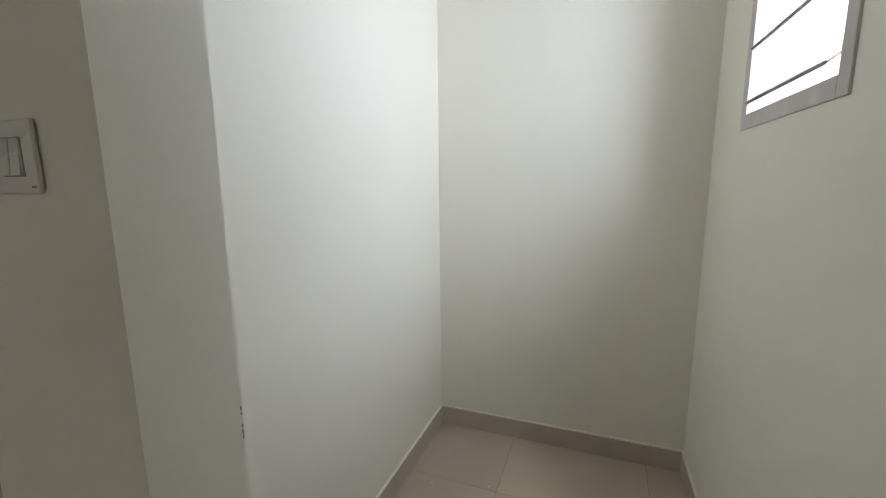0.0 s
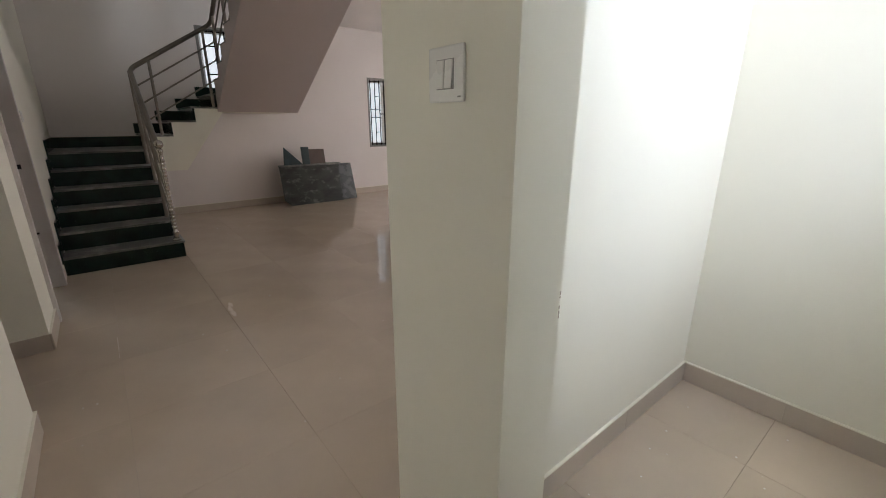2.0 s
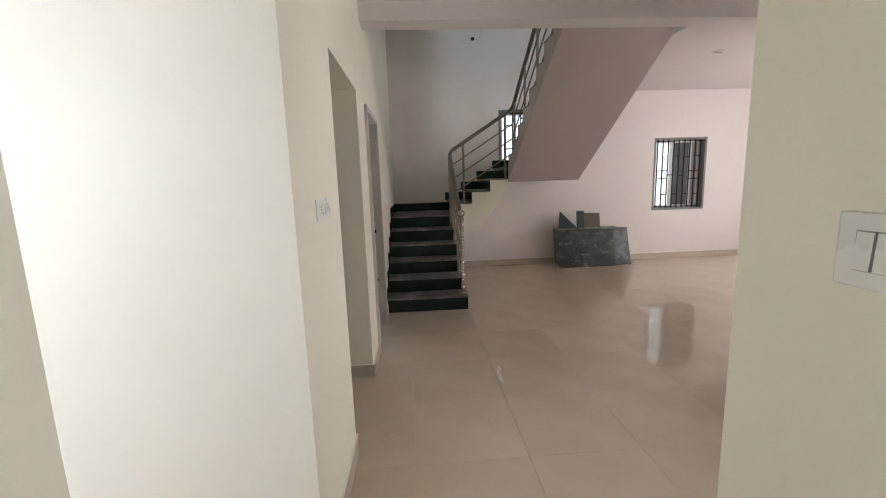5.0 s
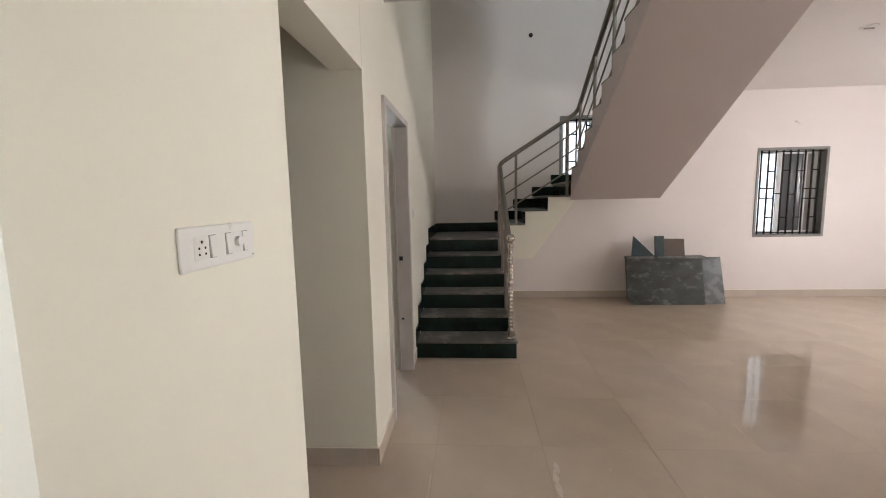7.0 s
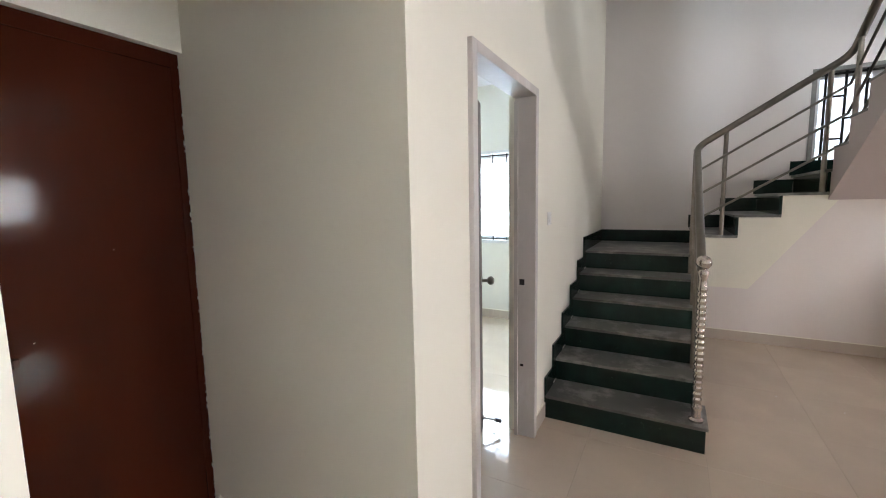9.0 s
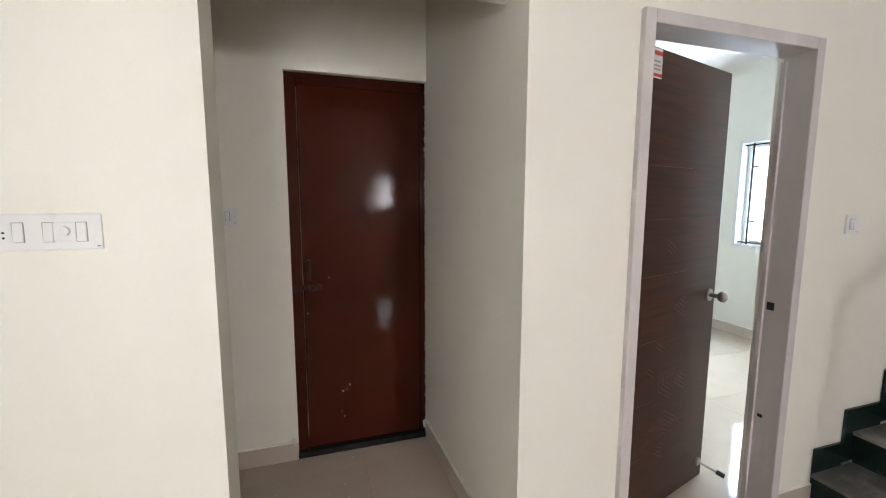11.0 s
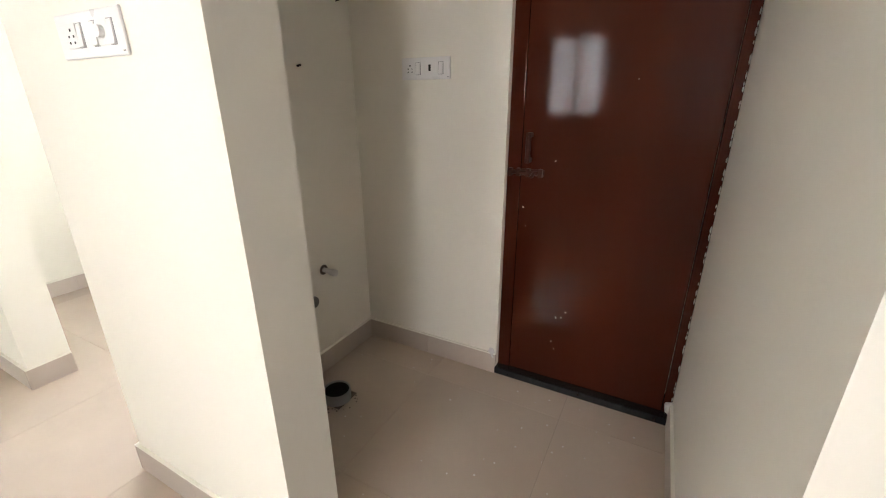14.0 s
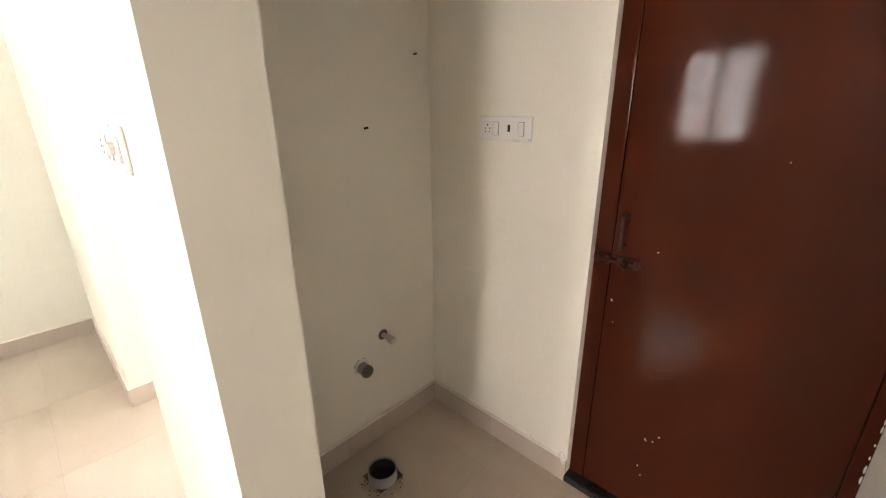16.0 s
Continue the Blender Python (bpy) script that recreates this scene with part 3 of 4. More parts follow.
part("door_frame", fr, FRAME_WOOD, odoor, "greyish primed wooden door frame with worn edges")
st = B()
box(st, -0.105, -0.085, 1.343 - FW - 0.012, 1.343 - FW, 0.001, 2.02)
part("door_stop", st, FRAME_WOOD, odoor)
part("strike_plate", box(B(), -0.075, -0.045, 1.343 - FW - 0.003, 1.343 - FW, 0.955, 0.99), DARK_HOLE, odoor, "dark latch hole in the frame")
part("strike_plate", box(B(), -0.07, -0.05, 1.343 - FW - 0.003, 1.343 - FW, 0.45, 0.465), DARK_HOLE, odoor)
ANG = 15.0
leaf_at = Matrix.Translation((-0.10, 0.496, 0)) @ Matrix.Rotation(radians(ANG), 4, "Z")
LW, LT, LZ0, LZ1 = 0.80, 0.032, 0.008, 2.030


def on_leaf(name, bm, mat, parent, label="", smooth=False):
    bm.transform(leaf_at)
    return part(name, bm, mat, parent, label, smooth)


leaf = on_leaf("door_leaf", box(B(), -LT, 0, 0.002, LW, LZ0, LZ1, 0.002), LAMINATE, odoor, "dark brown wood-grain laminate leaf with engraved lines")
grooves = B()


def groove(p, q, w=0.0024):
    """A thin engraved line on the leaf's face from p to q, both (along, up)."""
    d = math.hypot(q[0] - p[0], q[1] - p[1])
    m = Matrix.Translation((0.0005, (p[0] + q[0]) / 2, (p[1] + q[1]) / 2)) @ Matrix.Rotation(math.atan2(q[1] - p[1], q[0] - p[0]), 4, "X") @ Matrix.Diagonal((0.001, d, w, 1))
    bmesh.ops.create_cube(grooves, size=1, matrix=m)


def nested(cy, cz, rings, first, last, step=0.021, start=0.03):
    """Nested sides of hexagons round a centre, from corner first to corner last."""
    for k in range(rings):
        r = start + k * step
        pts = [(cy + r * math.cos(math.radians(60 * c + 30)), cz + r * math.sin(math.radians(60 * c + 30))) for c in range(first, last + 1)]
        for p, q in zip(pts, pts[1:]):
            groove(p, q)


nested(0.40, 0.34, 6, 0, 2)
nested(0.40, 0.34, 4, 3, 4)
nested(0.56, 0.66, 5, 3, 5)
nested(0.44, 0.64, 4, 2, 4, start=0.05)
nested(0.22, 0.42, 2, 4, 5, start=0.08)
nested(0.30, 0.74, 2, 0, 1, start=0.06)
nested(0.30, 0.74, 2, 3, 4, start=0.06)
nested(0.52, 1.02, 5, 3, 4)
nested(0.34, 1.18, 3, 0, 1, start=0.05)
for up in (0.30, 0.55, 0.83, 1.12, 1.36, 1.58):
    groove((0.03, up), (0.30 if up < 0.9 else 0.5, up), 0.0016)
on_leaf("engraved_line", grooves, LAM_LINE, leaf, "lighter engraved lines in the laminate")
knob = B()
rod(knob, (0, LW - 0.06, 0.98), (0.008, LW - 0.06, 0.98), 0.030, sides=24)
rod(knob, (0.008, LW - 0.06, 0.98), (0.045, LW - 0.06, 0.98), 0.011)
on_leaf("door_knob_stem", knob, STEEL, leaf, "steel knob rose and stem", True)
kb = B()
bmesh.ops.create_uvsphere(kb, u_segments=18, v_segments=12, radius=0.027, matrix=Matrix.Translation((0.062, LW - 0.06, 0.98)) @ Matrix.Diagonal((0.85, 1, 1, 1)))
on_leaf("door_knob", kb, STEEL, leaf, "round steel door knob", True)
stp = B()
rod(stp, (0, LW - 0.05, 0.10), (0.012, LW - 0.05, 0.10), 0.020)
rod(stp, (0.010, LW - 0.05, 0.10), (0.085, LW - 0.02, 0.075), 0.006)
dst = on_leaf("door_stopper", stp, BRASS, leaf, "hinged steel door stopper", True)
on_leaf("rubber_foot", rod(B(), (0.083, LW - 0.021, 0.076), (0.115, LW - 0.008, 0.065), 0.012), RUBBER, dst, "black rubber foot", True)
stk = on_leaf("sticker", box(B(), 0, 0.0012, 0.130, 0.212, LZ1 - 0.115, LZ1 - 0.004), PAPER, leaf, "white sticker with red edges")
for z0, z1, y0, y1 in ((0.110, 0.098, 0.131, 0.211), (0.030, 0.014, 0.131, 0.211)):
    on_leaf("sticker_band", box(B(), 0.0012, 0.002, y0, y1, LZ1 - z0, LZ1 - z1), RED_PRINT, stk)
for z0 in (0.050, 0.066, 0.080):
    on_leaf("sticker_line", box(B(), 0.0012, 0.002, 0.140, 0.200, LZ1 - z0 - 0.005, LZ1 - z0), PLASTIC_GAP, stk)


# ---- switches ----
def plate(name, label, m, width, height, slots):
    """Modular plate. It faces -Y of its own, x along it; slots: (kind, x) from the plate's middle."""
    p = thing(name, label, "switch", "switch plates")

    def add(nm, bm, mat, parent, lb=""):
        bm.transform(m)
        return part(nm, bm, mat, parent, lb)
    body = add("cover_plate", box(B(), -width / 2, width / 2, -0.007, -0.0005, -height / 2, height / 2, 0.003), PLASTIC, p)
    add("maker_mark", box(B(), width / 2 - 0.013, width / 2 - 0.005, -0.0076, -0.007, -height / 2 + 0.007, -height / 2 + 0.0095), PLASTIC_GAP, body)
    for kind, x in slots:
        if kind == "rocker":
            add("rocker_gap", box(B(), x - 0.0115, x + 0.0115, -0.0074, -0.0068, -0.0235, 0.0235), PLASTIC_GAP, p)
            bm = prism(B(), [(-0.0073, -0.022), (-0.0115, -0.022), (-0.0088, 0.022), (-0.0073, 0.022)], "x", x - 0.0092, x + 0.0092)
            add("rocker", bm, PLASTIC, p, "white rocker switch")
        elif kind == "socket":
            add("socket_face", box(B(), x - 0.0225, x + 0.0225, -0.0088, -0.0068, -0.0235, 0.0235, 0.001), PLASTIC, p)
            hl = B()
            for hx, hz, r in ((0, 0.012, 0.0032), (-0.0095, 0.0, 0.0026), (0.0095, 0.0, 0.0026), (-0.0095, -0.012, 0.0026), (0.0095, -0.012, 0.0026)):
                rod(hl, (x + hx, -0.0094, hz), (x + hx, -0.0085, hz), r, sides=10)
            add("socket_holes", hl, DARK_HOLE, p, "dark socket holes")
        elif kind == "blank":
            add("blank_module", box(B(), x - 0.0105, x + 0.0105, -0.0085, -0.0068, -0.0225, 0.0225, 0.001), PLASTIC, p)
        elif kind == "knob":
            add("regulator_face", box(B(), x - 0.0215, x + 0.0215, -0.0085, -0.0068, -0.0225, 0.0225, 0.001), PLASTIC, p)
            add("regulator_knob", rod(B(), (x, -0.018, 0.002), (x, -0.008, 0.002), 0.0115, sides=20), PLASTIC, p, "round fan regulator knob")
        elif kind == "hole":
            add("open_module", box(B(), x - 0.005, x + 0.005, -0.0082, -0.0068, -0.010, 0.014), DARK_HOLE, p, "dark open module hole")
    return p


EASTWARD = Matrix.Rotation(radians(90), 4, "Z")      # plates on walls that face +x
WESTWARD = Matrix.Rotation(radians(-90), 4, "Z")     # plates on walls that face -x
plate("switch_plate", "white modular switch and socket plate on the cream pier", Matrix.Translation((0, -1.247, 1.365)) @ EASTWARD, 0.256, 0.086,
      [("socket", -0.068), ("rocker", -0.032), ("rocker", 0.024), ("knob", 0.055), ("rocker", 0.088)])
plate("switch_plate", "white two-rocker switch plate on the wall end", Matrix.Translation((0.90, -2.565, 1.368)) @ WESTWARD, 0.090, 0.088, [("rocker", -0.011), ("rocker", 0.011)])
plate("switch_plate", "white socket plate with one missing module in the recess", Matrix.Translation((DX, -1.104, 1.356)) @ EASTWARD, 0.228, 0.084,
      [("socket", -0.072), ("rocker", -0.034), ("hole", 0.020), ("blank", 0.046), ("rocker", 0.072)])
plate("switch_plate", "small white switch plate on the stairwell wall", Matrix.Translation((0, 1.665, 1.335)) @ EASTWARD, 0.088, 0.086, [("rocker", -0.011), ("rocker", 0.011)])


# ---- windows ----
DARK_GLASS = material("dark_tinted_glass", (0.10, 0.10, 0.105), 0.12, vary=0.1, scale=4, bump=0.0)
# Opaque grey pane, added in place of the grey wall beyond the window.
GREY_PANE = material("opaque_grey_pane", (0.30, 0.28, 0.265), 0.3, vary=0.2, scale=5, bump=0.0)


def window(name, label, x0, x1, z0, z1, y, inward, verticals, crosses, sashes=((0.0, 0.52, GLASS), (0.48, 1.0, GLASS)), jamb=GREY_STONE, turn=None, BAR=0.009):
    """Window in a wall that runs along x; y: the inner face, inward: +1 or -1 as the room lies; turn: a matrix for other walls."""
    w = tagged(new(name), label, "window", kind="structure")
    t = 0.035
    out = -inward

    def bx(a, b, d0, d1, c, e, bev=0.0):
        ya, yb = y + out * d0, y + out * d1
        return box(B(), a, b, min(ya, yb), max(ya, yb), c, e, bev)
    for a, b, c, e in ((x0, x0 + t, z0, z1), (x1 - t, x1, z0, z1), (x0 + t, x1 - t, z1 - t, z1), (x0 + t, x1 - t, z0, z0 + t)):
        part("window_frame", bx(a, b, -0.006, 0.16, c, e, 0.002), jamb, w)
    g = thing(name.replace("window", "grille"), "black painted iron window grille with offset cross bars", "window grille", "window grilles")
    for k in range(verticals):
        xx = x0 + t + (x1 - x0 - 2 * t) * (k + 0.5) / verticals
        part("bar", bx(xx - BAR, xx + BAR, 0.034, 0.048, z0 + 0.004, z1 - t), IRON, g)
    for zz in (z0 + t + 0.02, z1 - t - 0.02):
        part("bar", bx(x0 + t, x1 - t, 0.037, 0.045, zz - BAR, zz + BAR), IRON, g)
    step = (x1 - x0 - 2 * t) / verticals
    for k in range(verticals - 1):
        xa = x0 + t + step * (k + 0.5)
        for f in crosses[k % len(crosses)]:
            zz = z0 + (z1 - z0) * f
            part("bar", bx(xa, xa + step, 0.037, 0.045, zz - BAR, zz + BAR), IRON, g)
    for n, (f0, f1, glass) in enumerate(sashes):
        a, b, dd = x0 + t + (x1 - x0 - 2 * t) * f0, x0 + t + (x1 - x0 - 2 * t) * f1, 0.09 + 0.025 * n
        s = part("sash", bx(a, a + 0.04, dd, dd + 0.02, z0 + t, z1 - t), ALU, w, "white aluminium sash stile")
        part("sash_stile", bx(b - 0.04, b, dd, dd + 0.02, z0 + t, z1 - t), ALU, s)
        part("sash_rail", bx(a + 0.04, b - 0.04, dd, dd + 0.02, z0 + t, z0 + t + 0.045), ALU, s)
        part("sash_rail", bx(a + 0.04, b - 0.04, dd, dd + 0.02, z1 - t - 0.045, z1 - t), ALU, s)
        gl = part("pane", bx(a + 0.04, b - 0.04, dd + 0.008, dd + 0.012, z0 + t + 0.045, z1 - t - 0.045), glass, s, {GLASS: "clear glass pane", DARK_GLASS: "dark tinted pane"}.get(glass, "opaque grey pane in place of the grey wall outside"))
        gl.visible_shadow = False
    if turn is not None:
        w.matrix_world = turn
        g.matrix_world = turn
    return w


HALL_CR = [(0.44, 0.55), (0.44, 0.55, 0.74, 0.22), (0.49,), (0.75, 0.22), (0.48,), (0.74, 0.22), (0.54, 0.43), (0.54, 0.43, 0.75, 0.22)]
CR = [(0.30, 0.72), (0.5,), (0.25, 0.62, 0.85), (0.42,)]
window("window_1", "hall window with grey stone surround and iron grille", HW[0], HW[1], HW[2], HW[3], NORTH, -1, 9, HALL_CR, sashes=((0.0, 0.40, GLASS), (0.39, 0.81, DARK_GLASS), (0.80, 1.0, GREY_PANE)), BAR=0.0075)
window("window_2", "stair window with iron grille over the upper landing", SW[0], SW[1], SW[2], SW[3], NORTH, -1, 6, CR)
window("window_3", "kitchen window with iron grille over the tiled wall", KW[0], KW[1], KW[2], KW[3], SOUTH, 1, 8, [(0.5,), (0.25, 0.75), (0.42,)])
window("window_4", "bedroom window with iron grille", BW[0], BW[1], BW[2], BW[3], 3.70, -1, 6, [(0.25, 0.75), (0.5,)], jamb=ALU, BAR=0.006)

QUARTER = Matrix.Translation((NOOK_E, 0, 0)) @ Matrix.Rotation(radians(-90), 4, "Z")
window("window_6", "side window of the hall with iron grille", -DW[1], -DW[0], DW[2], DW[3], 0, -1, 6, [(0.5,), (0.25, 0.75)], turn=QUARTER)
window("window_8", "hall window in the front wall with iron grille", -PW[1], -PW[0], PW[2], PW[3], 0.34, -1, 6, CR, turn=Matrix.Rotation(radians(180), 4, "Z"))
window("window_7", "hall window in the end wall with iron grille", -EW[1], -EW[0], EW[2], EW[3], EAST - NOOK_E, -1, 7, CR, turn=QUARTER)

nw = tagged(new("window_5"), "small louvred ventilator window with tilted glass blades", "window", kind="structure")
t = 0.045
for a, b, c, e in ((NW[0], NW[0] + t, NW[2], NW[3]), (NW[1] - t, NW[1], NW[2], NW[3]), (NW[0] + t, NW[1] - t, NW[2], NW[2] + t), (NW[0] + t, NW[1] - t, NW[3] - t, NW[3])):
    part("window_frame", box(B(), a, b, SOUTH - 0.12, SOUTH + 0.006, c, e, 0.003), FRAME_WOOD, nw)
for k in range(5):
    m = Matrix.Translation(((NW[0] + NW[1]) / 2, SOUTH - 0.055, NW[2] + 0.13 + k * 0.155)) @ Matrix.Rotation(radians(-38), 4, "X")
    bm = box(B(), -0.24, 0.24, -0.09, 0.09, -0.0025, 0.0025)
    bm.transform(m)
    g = part("louvre_blade", bm, GLASS, nw, "tilted glass louvre blade")
    g.visible_shadow = False
    bm = box(B(), -0.24, 0.24, 0.086, 0.092, -0.004, 0.004)
    bm.transform(m)
    part("blade_edge", bm, BRASS, g)

# ---- wash recess ----
dr = thing("floor_drain", "grey plastic drain pipe standing in a rough cut in the floor", "drain", at=(-0.60, -1.29, 0))
part("floor_cut", box(B(), -0.664, -0.545, -1.353, -1.235, 0.0006, 0.0016), CUT, dr, "rough square cut in the tile")
ring = B()
n = 28
rings = []
for r, z in ((0.059, 0.001), (0.059, 0.048), (0.058, 0.050), (0.055, 0.050), (0.0535, 0.048), (0.0535, 0.0022)):
    rings.append([ring.verts.new((-0.60 + r * math.cos(2 * math.pi * k / n), -1.29 + r * math.sin(2 * math.pi * k / n), z)) for k in range(n)])
for lo, hi in zip(rings, rings[1:]):
    for k in range(n):
        ring.faces.new((lo[k], lo[(k + 1) % n], hi[(k + 1) % n], hi[k]))
part("pipe_collar", ring, PVC, dr, "grey plastic pipe collar", True)
# Sleeve and disc carry painted shade, so the short pipe looks deep.
sleeve = B()
n = 28
lo, hi = [[sleeve.verts.new((-0.60 + 0.0528 * math.cos(2 * math.pi * k / n), -1.29 + 0.0528 * math.sin(2 * math.pi * k / n), z)) for k in range(n)] for z in (0.0025, 0.043)]
for k in range(n):
    sleeve.faces.new((lo[(k + 1) % n], lo[k], hi[k], hi[(k + 1) % n]))
part("pipe_lining", sleeve, DARK_HOLE, dr, "near-black lining painted for the shade in the pipe", True)
part("pipe_inside", rod(B(), (-0.60, -1.29, 0.0017), (-0.60, -1.29, 0.0024), 0.053, sides=28), DARK_HOLE, dr, "near-black disc for the shade down the drain")

random.seed(5)
bm = B()
for n in range(34):
    ang, rad = random.uniform(0, 6.283), random.uniform(0.062, 0.095)
    bmesh.ops.create_icosphere(bm, subdivisions=1, radius=random.uniform(0.0015, 0.005), matrix=Matrix.Translation((-0.60 + rad * math.cos(ang), -1.29 + rad * math.sin(ang), 0.003)) @ Matrix.Diagonal((1, 1, 0.5, 1)))
part("mortar_crumbs", bm, CUT, dr, "loose mortar crumbs round the pipe")

SY = -1.485
wo = thing("water_outlet", "capped steel water outlet with plaster round it", "pipe outlet", at=(-0.79, SY, 0.505))
part("wall_hole", rod(B(), (-0.79, SY + 0.0005, 0.505), (-0.79, SY + 0.003, 0.505), 0.024, sides=9), CUT, wo, "rough hole in the plaster")
part("nipple", rod(B(), (-0.79, SY + 0.003, 0.505), (-0.79, SY + 0.05, 0.503), 0.011), PLASTER, wo, "", True)
part("end_cap", rod(B(), (-0.79, SY + 0.046, 0.503), (-0.79, SY + 0.075, 0.502), 0.016, sides=8), PLASTER, wo, "pale plastic end cap")
wp = thing("waste_outlet", "grey capped waste pipe stub in the wall", "pipe outlet", at=(-0.665, SY, 0.405))
part("wall_hole", prism(B(), [(-0.694, 0.378), (-0.668, 0.372), (-0.640, 0.385), (-0.634, 0.418), (-0.655, 0.440), (-0.690, 0.436)], "y", SY + 0.0005, SY + 0.003), CUT, wp, "rough hole in the plaster")
part("plaster_collar", rod(B(), (-0.668, SY + 0.003, 0.407), (-0.668, SY + 0.012, 0.407), 0.034, 0.030, sides=11), PLASTER, wp, "uneven plaster collar")
part("pipe_stub", rod(B(), (-0.665, SY + 0.003, 0.405), (-0.665, SY + 0.045, 0.405), 0.025, sides=24), PVC, wp, "", True)
part("pipe_cap", rod(B(), (-0.665, SY + 0.045, 0.405), (-0.665, SY + 0.055, 0.405), 0.028, 0.026, sides=24), DULL_STEEL, wp, "", True)
for (x, z) in ((-0.77, 1.36), (-1.02, 1.62)):
    tagged(part("nail", rod(B(), (x, SY + 0.0005, z), (x, SY + 0.018, z + 0.003), 0.004 if z < 1.5 else 0.0025), DARK_HOLE), "rusty nail in the recess wall", "nail", "nails")
random.seed(12)
bm = B()
for k in range(46):
    x, y = random.uniform(-1.05, -0.1), random.uniform(-1.42, -0.1)
    bmesh.ops.create_icosphere(bm, subdivisions=1, radius=random.uniform(0.0015, 0.0045), matrix=Matrix.Translation((x, y, 0.001)) @ Matrix.Diagonal((1, 1, 0.4, 1)))
for k in range(30):
    x, y = random.uniform(1.2, 2.5), random.uniform(-3.5, -2.5)
    bmesh.ops.create_icosphere(bm, subdivisions=1, radius=random.uniform(0.0015, 0.005), matrix=Matrix.Translation((x, y, 0.001)) @ Matrix.Diagonal((1, 1, 0.4, 1)))
for k in range(40):
    x, y = random.uniform(0.1, 3.5), random.uniform(-2.0, 3.3)
    bmesh.ops.create_icosphere(bm, subdivisions=1, radius=random.uniform(0.002, 0.005), matrix=Matrix.Translation((x, y, 0.001)) @ Matrix.Diagonal((1, 1, 0.4, 1)))
tagged(part("plaster_crumbs", bm, PLASTER), "scattered plaster crumbs on the tile floor", "crumbs", kind="stuff")


# ---- granite slabs by the far wall ----
def slab(name, label, outline, y_foot, lean, thick, mat, z0=0.0):
    """A flat stone standing on z0, leaning by lean degrees towards +y; outline in (x, height)."""
    bm = prism(B(), outline, "y", 0, thick)
    bmesh.ops.bevel(bm, geom=bm.edges[:], offset=0.003, segments=1, affect="EDGES")
    bm.transform(Matrix.Translation((0, y_foot, z0)) @ Matrix.Rotation(radians(-lean), 4, "X"))
    return tagged(part(name, bm, mat), label, "stone slab", "granite offcuts")


slab("granite_slab", "large grey-green granite slab leaning on the far wall", [(2.70, 0.0), (3.60, 0.0), (3.60, 0.62), (2.60, 0.63), (2.60, 0.10)], 3.49, 13, 0.03, GREY_GRANITE)
slab("granite_slab", "dark polished granite slab leaning behind the grey one", [(3.05, 0.0), (3.885, 0.0), (3.86, 0.625), (3.05, 0.63)], 3.545, 13, 0.022, DARK_GRANITE)
slab("granite_slab", "thin granite slab stacked behind the others", [(2.72, 0.0), (3.50, 0.0), (3.50, 0.645), (2.72, 0.645)], 3.585, 13, 0.02, DUSTY_GRANITE)
ZT = 0.63
slab("granite_offcut", "triangular teal granite offcut on top of the slabs", [(2.69, 0.0), (3.00, 0.0), (2.72, 0.285)], 3.66, 8, 0.018, TEAL_GRANITE, ZT)
slab("granite_offcut", "narrow teal granite offcut on top of the slabs", [(2.99, 0.0), (3.115, 0.0), (3.115, 0.28), (2.99, 0.28)], 3.64, 8, 0.018, TEAL_GRANITE, ZT)
slab("granite_offcut", "square brown stone offcut on top of the slabs", [(3.12, 0.0), (3.39, 0.0), (3.385, 0.235), (3.125, 0.24)], 3.66, 8, 0.018, RUST_STONE, ZT)
for x0, x1 in ((2.62, 2.98), (3.02, 3.64)):
    tagged(part("granite_strip", box(B(), x0, x1, 3.63, 3.75, 0.598, ZT, 0.003), DUSTY_GRANITE), "flat granite strip lying on the slab tops", "stone slab", "granite offcuts")

# ---- wall and ceiling fittings ----
hk = thing("wall_hook", "black cable stub in the far stairwell wall", "cable", at=(1.363, NORTH, 3.66))
part("wall_box", rod(B(), (1.363, NORTH - 0.0005, 3.66), (1.363, NORTH - 0.012, 3.66), 0.028, sides=16), DARK_HOLE, hk)
part("cable_end", rod(B(), (1.363, NORTH - 0.012, 3.66), (1.36, NORTH - 0.05, 3.64), 0.008), DARK_HOLE, hk)
ws = thing("wire_stub", "white wire loop hanging out of the wall for a lamp", "cable", at=(4.9, NORTH, 2.37))
part("wire", rod(rod(B(), (4.88, NORTH - 0.001, 2.41), (4.93, NORTH - 0.04, 2.36), 0.005), (4.93, NORTH - 0.04, 2.36), (4.90, NORTH - 0.03, 2.33), 0.005), PLASTIC, ws)
part("wire", rod(B(), (4.88, NORTH - 0.001, 2.41), (4.86, NORTH - 0.04, 2.37), 0.005), PLASTIC, ws)
fb = thing("fan_box", "round metal fan hook box in the ceiling", "ceiling box", at=(3.9, 1.85, H))
part("box_rim", rod(B(), (3.9, 1.85, H - 0.006), (3.9, 1.85, H - 0.0005), 0.065, sides=24), PLASTER, fb)
part("hook", rod(B(), (3.86, 1.85, H - 0.016), (3.94, 1.85, H - 0.016), 0.006), BRASS, fb)

# ---- kitchen ----
CT = 0.85
tagged(part("worktop", box(box(B(), -3.0, -1.06, SOUTH + 0.001, -3.03, CT - 0.035, CT, 0.004), -3.0, -2.40, -3.03, -1.70, CT - 0.035, CT, 0.004), BLACK_GRANITE), "black granite kitchen worktop on plastered supports", "worktop")
def support(label, x0, x1, y0, y1, mat):
    tagged(part("counter_support", box(B(), x0, x1, y0, y1, 0.0, CT - 0.036, 0.003), mat), label, "counter support", "plastered counter supports")


support("cream plastered end panel of the kitchen counter", -1.24, -1.13, SOUTH + 0.001, -3.10, CREAM)
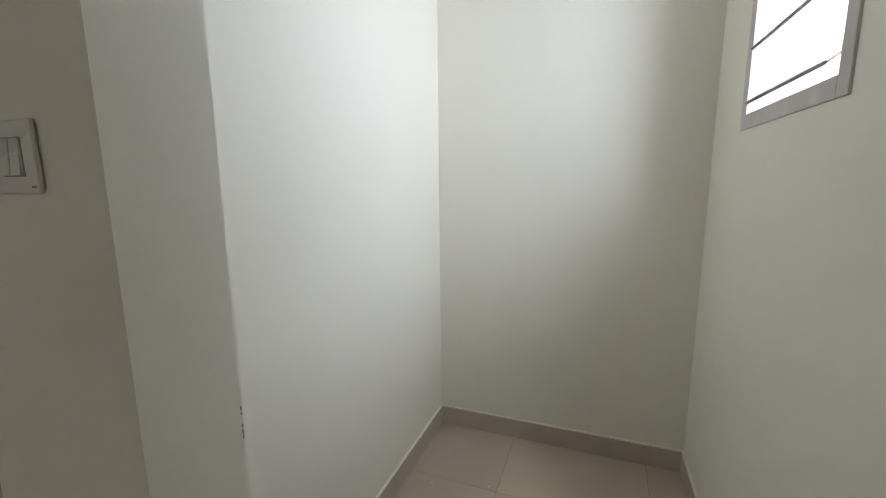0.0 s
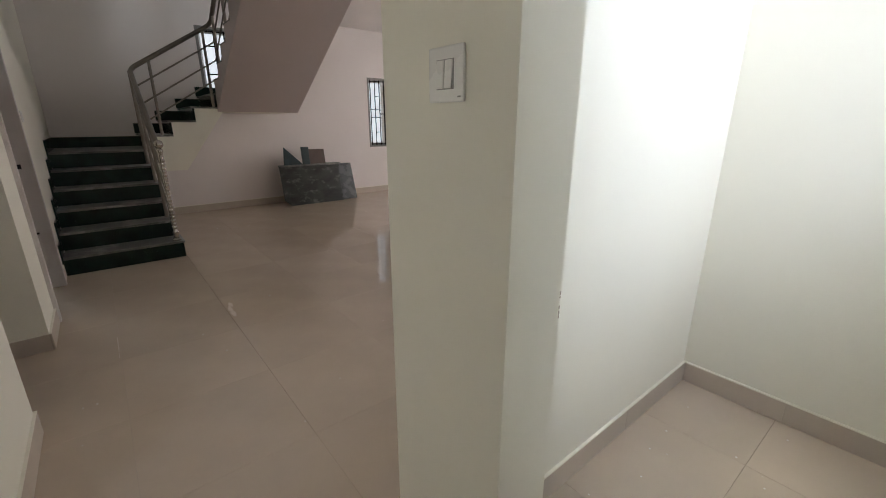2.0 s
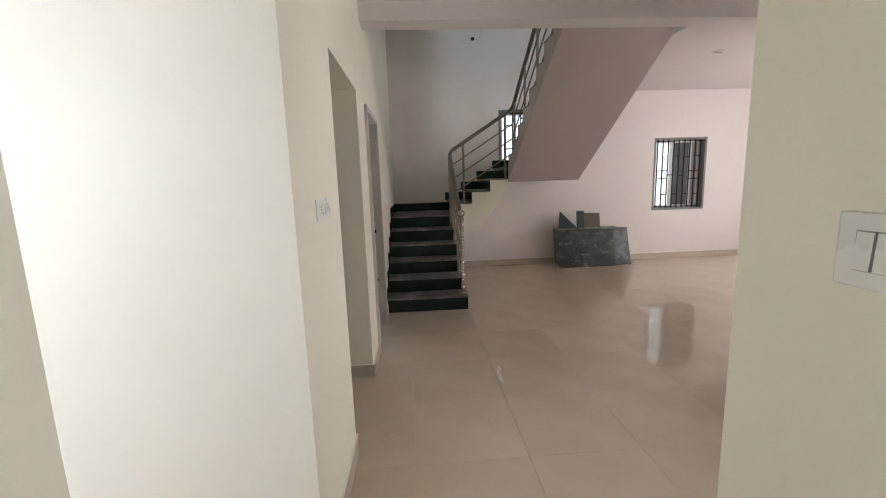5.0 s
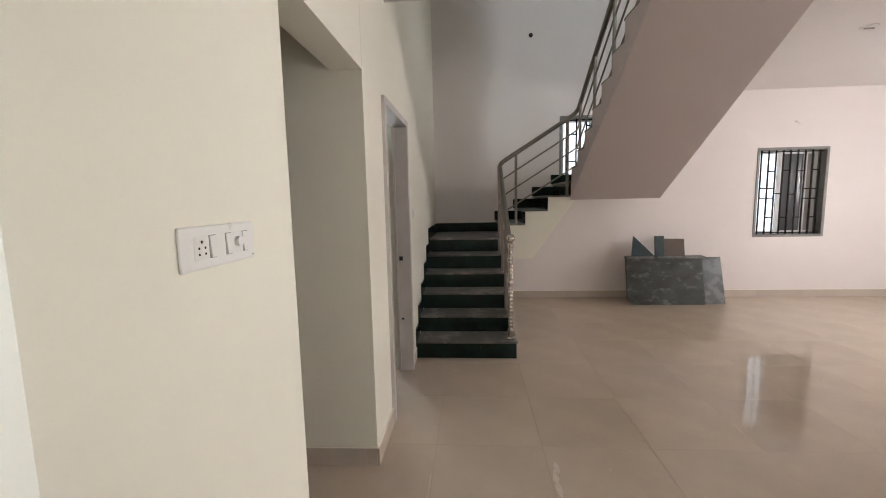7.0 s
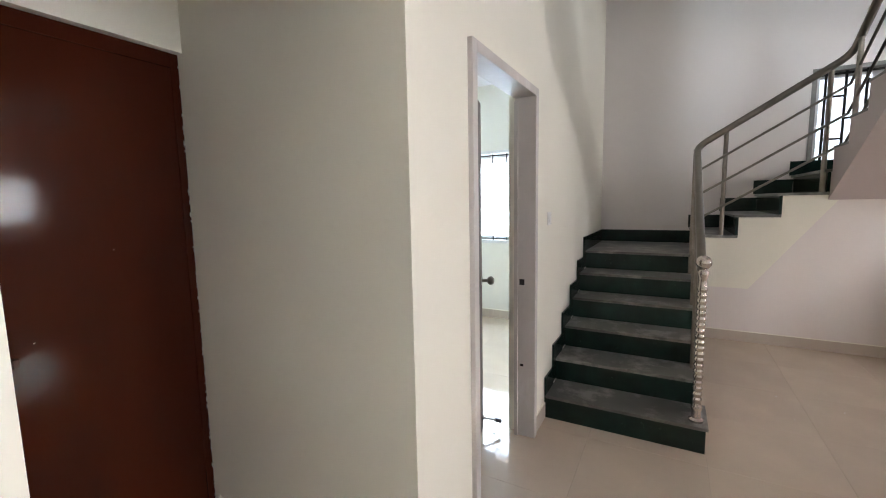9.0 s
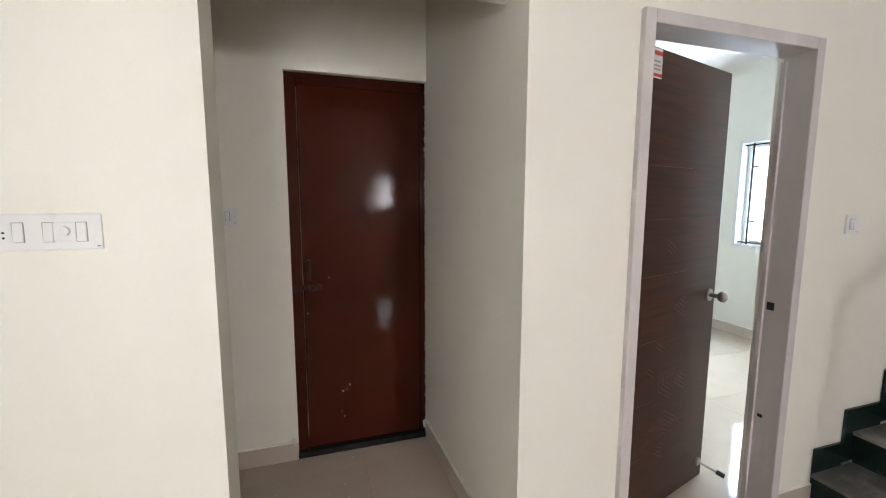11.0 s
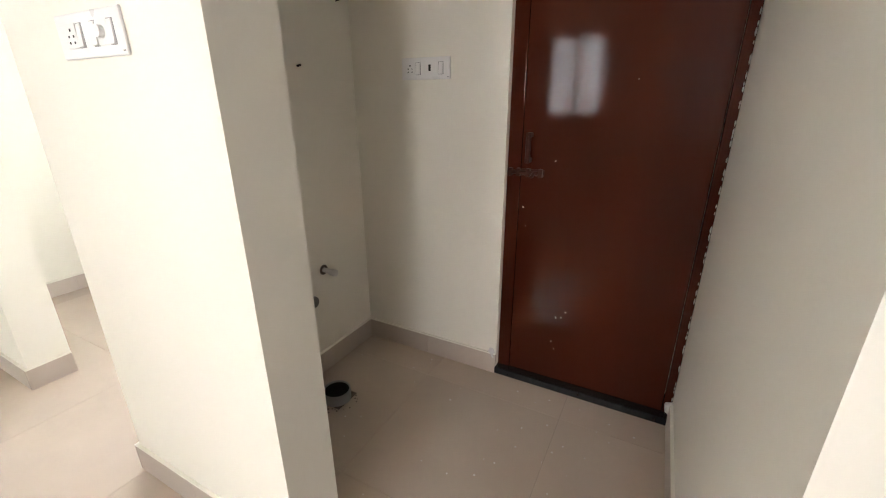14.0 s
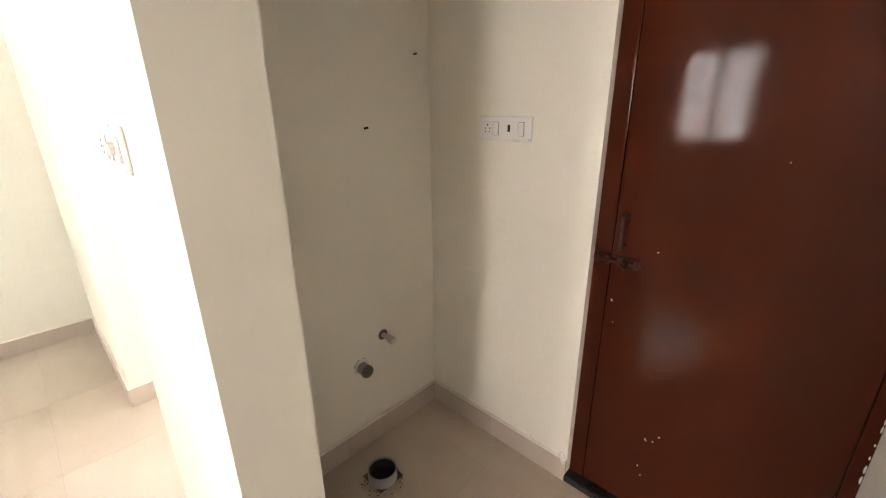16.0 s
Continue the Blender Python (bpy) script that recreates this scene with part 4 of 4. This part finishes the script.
support("white plastered middle panel of the kitchen counter", -2.10, -2.00, SOUTH + 0.001, -3.10, WHITE_WALL)
tagged(part("counter_shelf", box(B(), -1.999, -1.241, SOUTH + 0.001, -3.12, 0.30, 0.335, 0.003), DUSTY_GRANITE), "grey stone shelf under the kitchen counter", "shelf")
skirting("counter_end", (-1.13, SOUTH + 0.014), (-1.13, -3.10), (1, 0))
skirting("counter_front", (-1.24, -3.10), (-1.117, -3.10), (0, 1))

back = structure("tiling", box(B(), -2.999, -1.06, SOUTH + 0.0005, SOUTH + 0.004, CT + 0.001, KW[2] - 0.001), GROUT, "white wall tiles with grey triangle motifs above the worktop", "wall tiles")
tw, th = 0.30, 0.19
x = -1.06
motif = B()
while x > -2.99:
    xa = max(x - tw, -2.998)
    for z in (CT + 0.002, CT + 0.002 + th):
        part("wall_tile", box(B(), xa + 0.001, x - 0.001, SOUTH + 0.004, SOUTH + 0.010, z, min(z + th - 0.002, KW[2] - 0.002)), CERAMIC, back)
    x -= tw
part("wall_tile", box(B(), KW[1] + 0.001, -1.06, SOUTH + 0.0005, SOUTH + 0.010, KW[2], KW[2] + 0.21), CERAMIC, back)
random.seed(41)
for j in range(10):
    for i in range(31):
        cx, cz = -1.095 - i * 0.062 - (j % 2) * 0.031, CT + 0.035 + j * 0.058
        if cx < -2.97 or cz > (KW[2] + 0.185 if cx > KW[1] + 0.035 else KW[2] - 0.025):
            continue
        ang, r = random.choice((0.3, 1.1, 1.7, 2.5)), random.uniform(0.019, 0.024)
        mid = motif.verts.new((cx, SOUTH + 0.0112, cz))
        rim = [motif.verts.new((cx + r * w * math.cos(ang + q * 2.094), SOUTH + 0.0104, cz + r * w * math.sin(ang + q * 2.094))) for q, w in ((0, 1.2), (1, 0.9), (2, 0.9))]
        for q in range(3):
            motif.faces.new((mid, rim[q], rim[(q + 1) % 3]))
part("tile_motif", motif, CERAMIC_MARK, back, "grey triangle motifs")

vent = thing("exhaust_opening", "round white exhaust fan opening above the kitchen window", "exhaust vent", at=(-1.94, SOUTH, 2.505))
bm = B()
n = 32
ring_in = [(-1.94 + 0.145 * math.cos(2 * math.pi * k / n), 2.505 + 0.145 * math.sin(2 * math.pi * k / n)) for k in range(n)]
ring_out = []
for k in range(n):
    ca, sa = math.cos(2 * math.pi * k / n), math.sin(2 * math.pi * k / n)
    s = 0.172 / max(abs(ca), abs(sa))
    ring_out.append((-1.94 + s * ca, 2.505 + s * sa))
front = [[bm.verts.new((x, SOUTH + d, z)) for x, z in ring] for ring, d in ((ring_out, 0.0005), (ring_out, 0.012), (ring_in, 0.012), (ring_in, -0.20))]
for lo, hi in zip(front, front[1:]):
    for k in range(n):
        bm.faces.new((lo[k], lo[(k + 1) % n], hi[(k + 1) % n], hi[k]))
bmesh.ops.recalc_face_normals(bm, faces=bm.faces[:])
part("fan_sleeve", bm, PLASTIC, vent, "white plastic square plate with a round sleeve")

# ---- chips of paint on the wall end ----
random.seed(9)
bm = B()
for k in range(5):
    bmesh.ops.create_icosphere(bm, subdivisions=1, radius=0.004, matrix=Matrix.Translation((1.048, -2.7195, 0.93 + k * 0.012 + random.uniform(0, 0.01))) @ Matrix.Diagonal((0.6, 0.4, random.uniform(0.8, 2.0), 1)))
tagged(part("paint_chip", bm, GROUT), "chipped paint along the wall corner", "paint chip", kind="stuff")

# ---- scuff on the hall floor ----
bm = B()
random.seed(17)
for (sx, sy, w, l, n) in ((0.955, -0.20, 0.016, 0.22, 9), (0.975, -0.02, 0.012, 0.10, 5), (0.30, -0.35, 0.004, 0.30, 6)):
    left, right = [], []
    for k in range(n):
        y = sy + l * k / (n - 1)
        hw = w * (0.35 + random.random()) * math.sin(math.pi * (k + 0.5) / n)
        left.append(bm.verts.new((sx - hw + random.uniform(-0.003, 0.003), y, 0.0006)))
        right.append(bm.verts.new((sx + hw, y, 0.0006)))
    for k in range(n - 1):
        bm.faces.new((left[k], right[k], right[k + 1], left[k + 1]))
tagged(part("floor_scuff", bm, SCUFF), "pale plaster scuff marks on the hall floor tiles", "scuff mark", kind="stuff")

# ---- floor tiles ----
tile_mesh = mesh_of(box(B(), 0, PITCH - 0.0014, 0, PITCH - 0.0014, -0.02, 0.0), "floor_tile", TILE)
X0, YT = 0.31 - 7 * PITCH, -2.877 - 2 * PITCH
for i in range(19):
    for j in range(13):
        x, y = X0 + i * PITCH, YT + j * PITCH
        if x > EAST or y > 3.9 or (x > NOOK_E + 0.2 and y < -1.0):
            continue
        o = new("floor_tile", tile_mesh)
        o.location = (x, y, 0)
        o.parent = floor
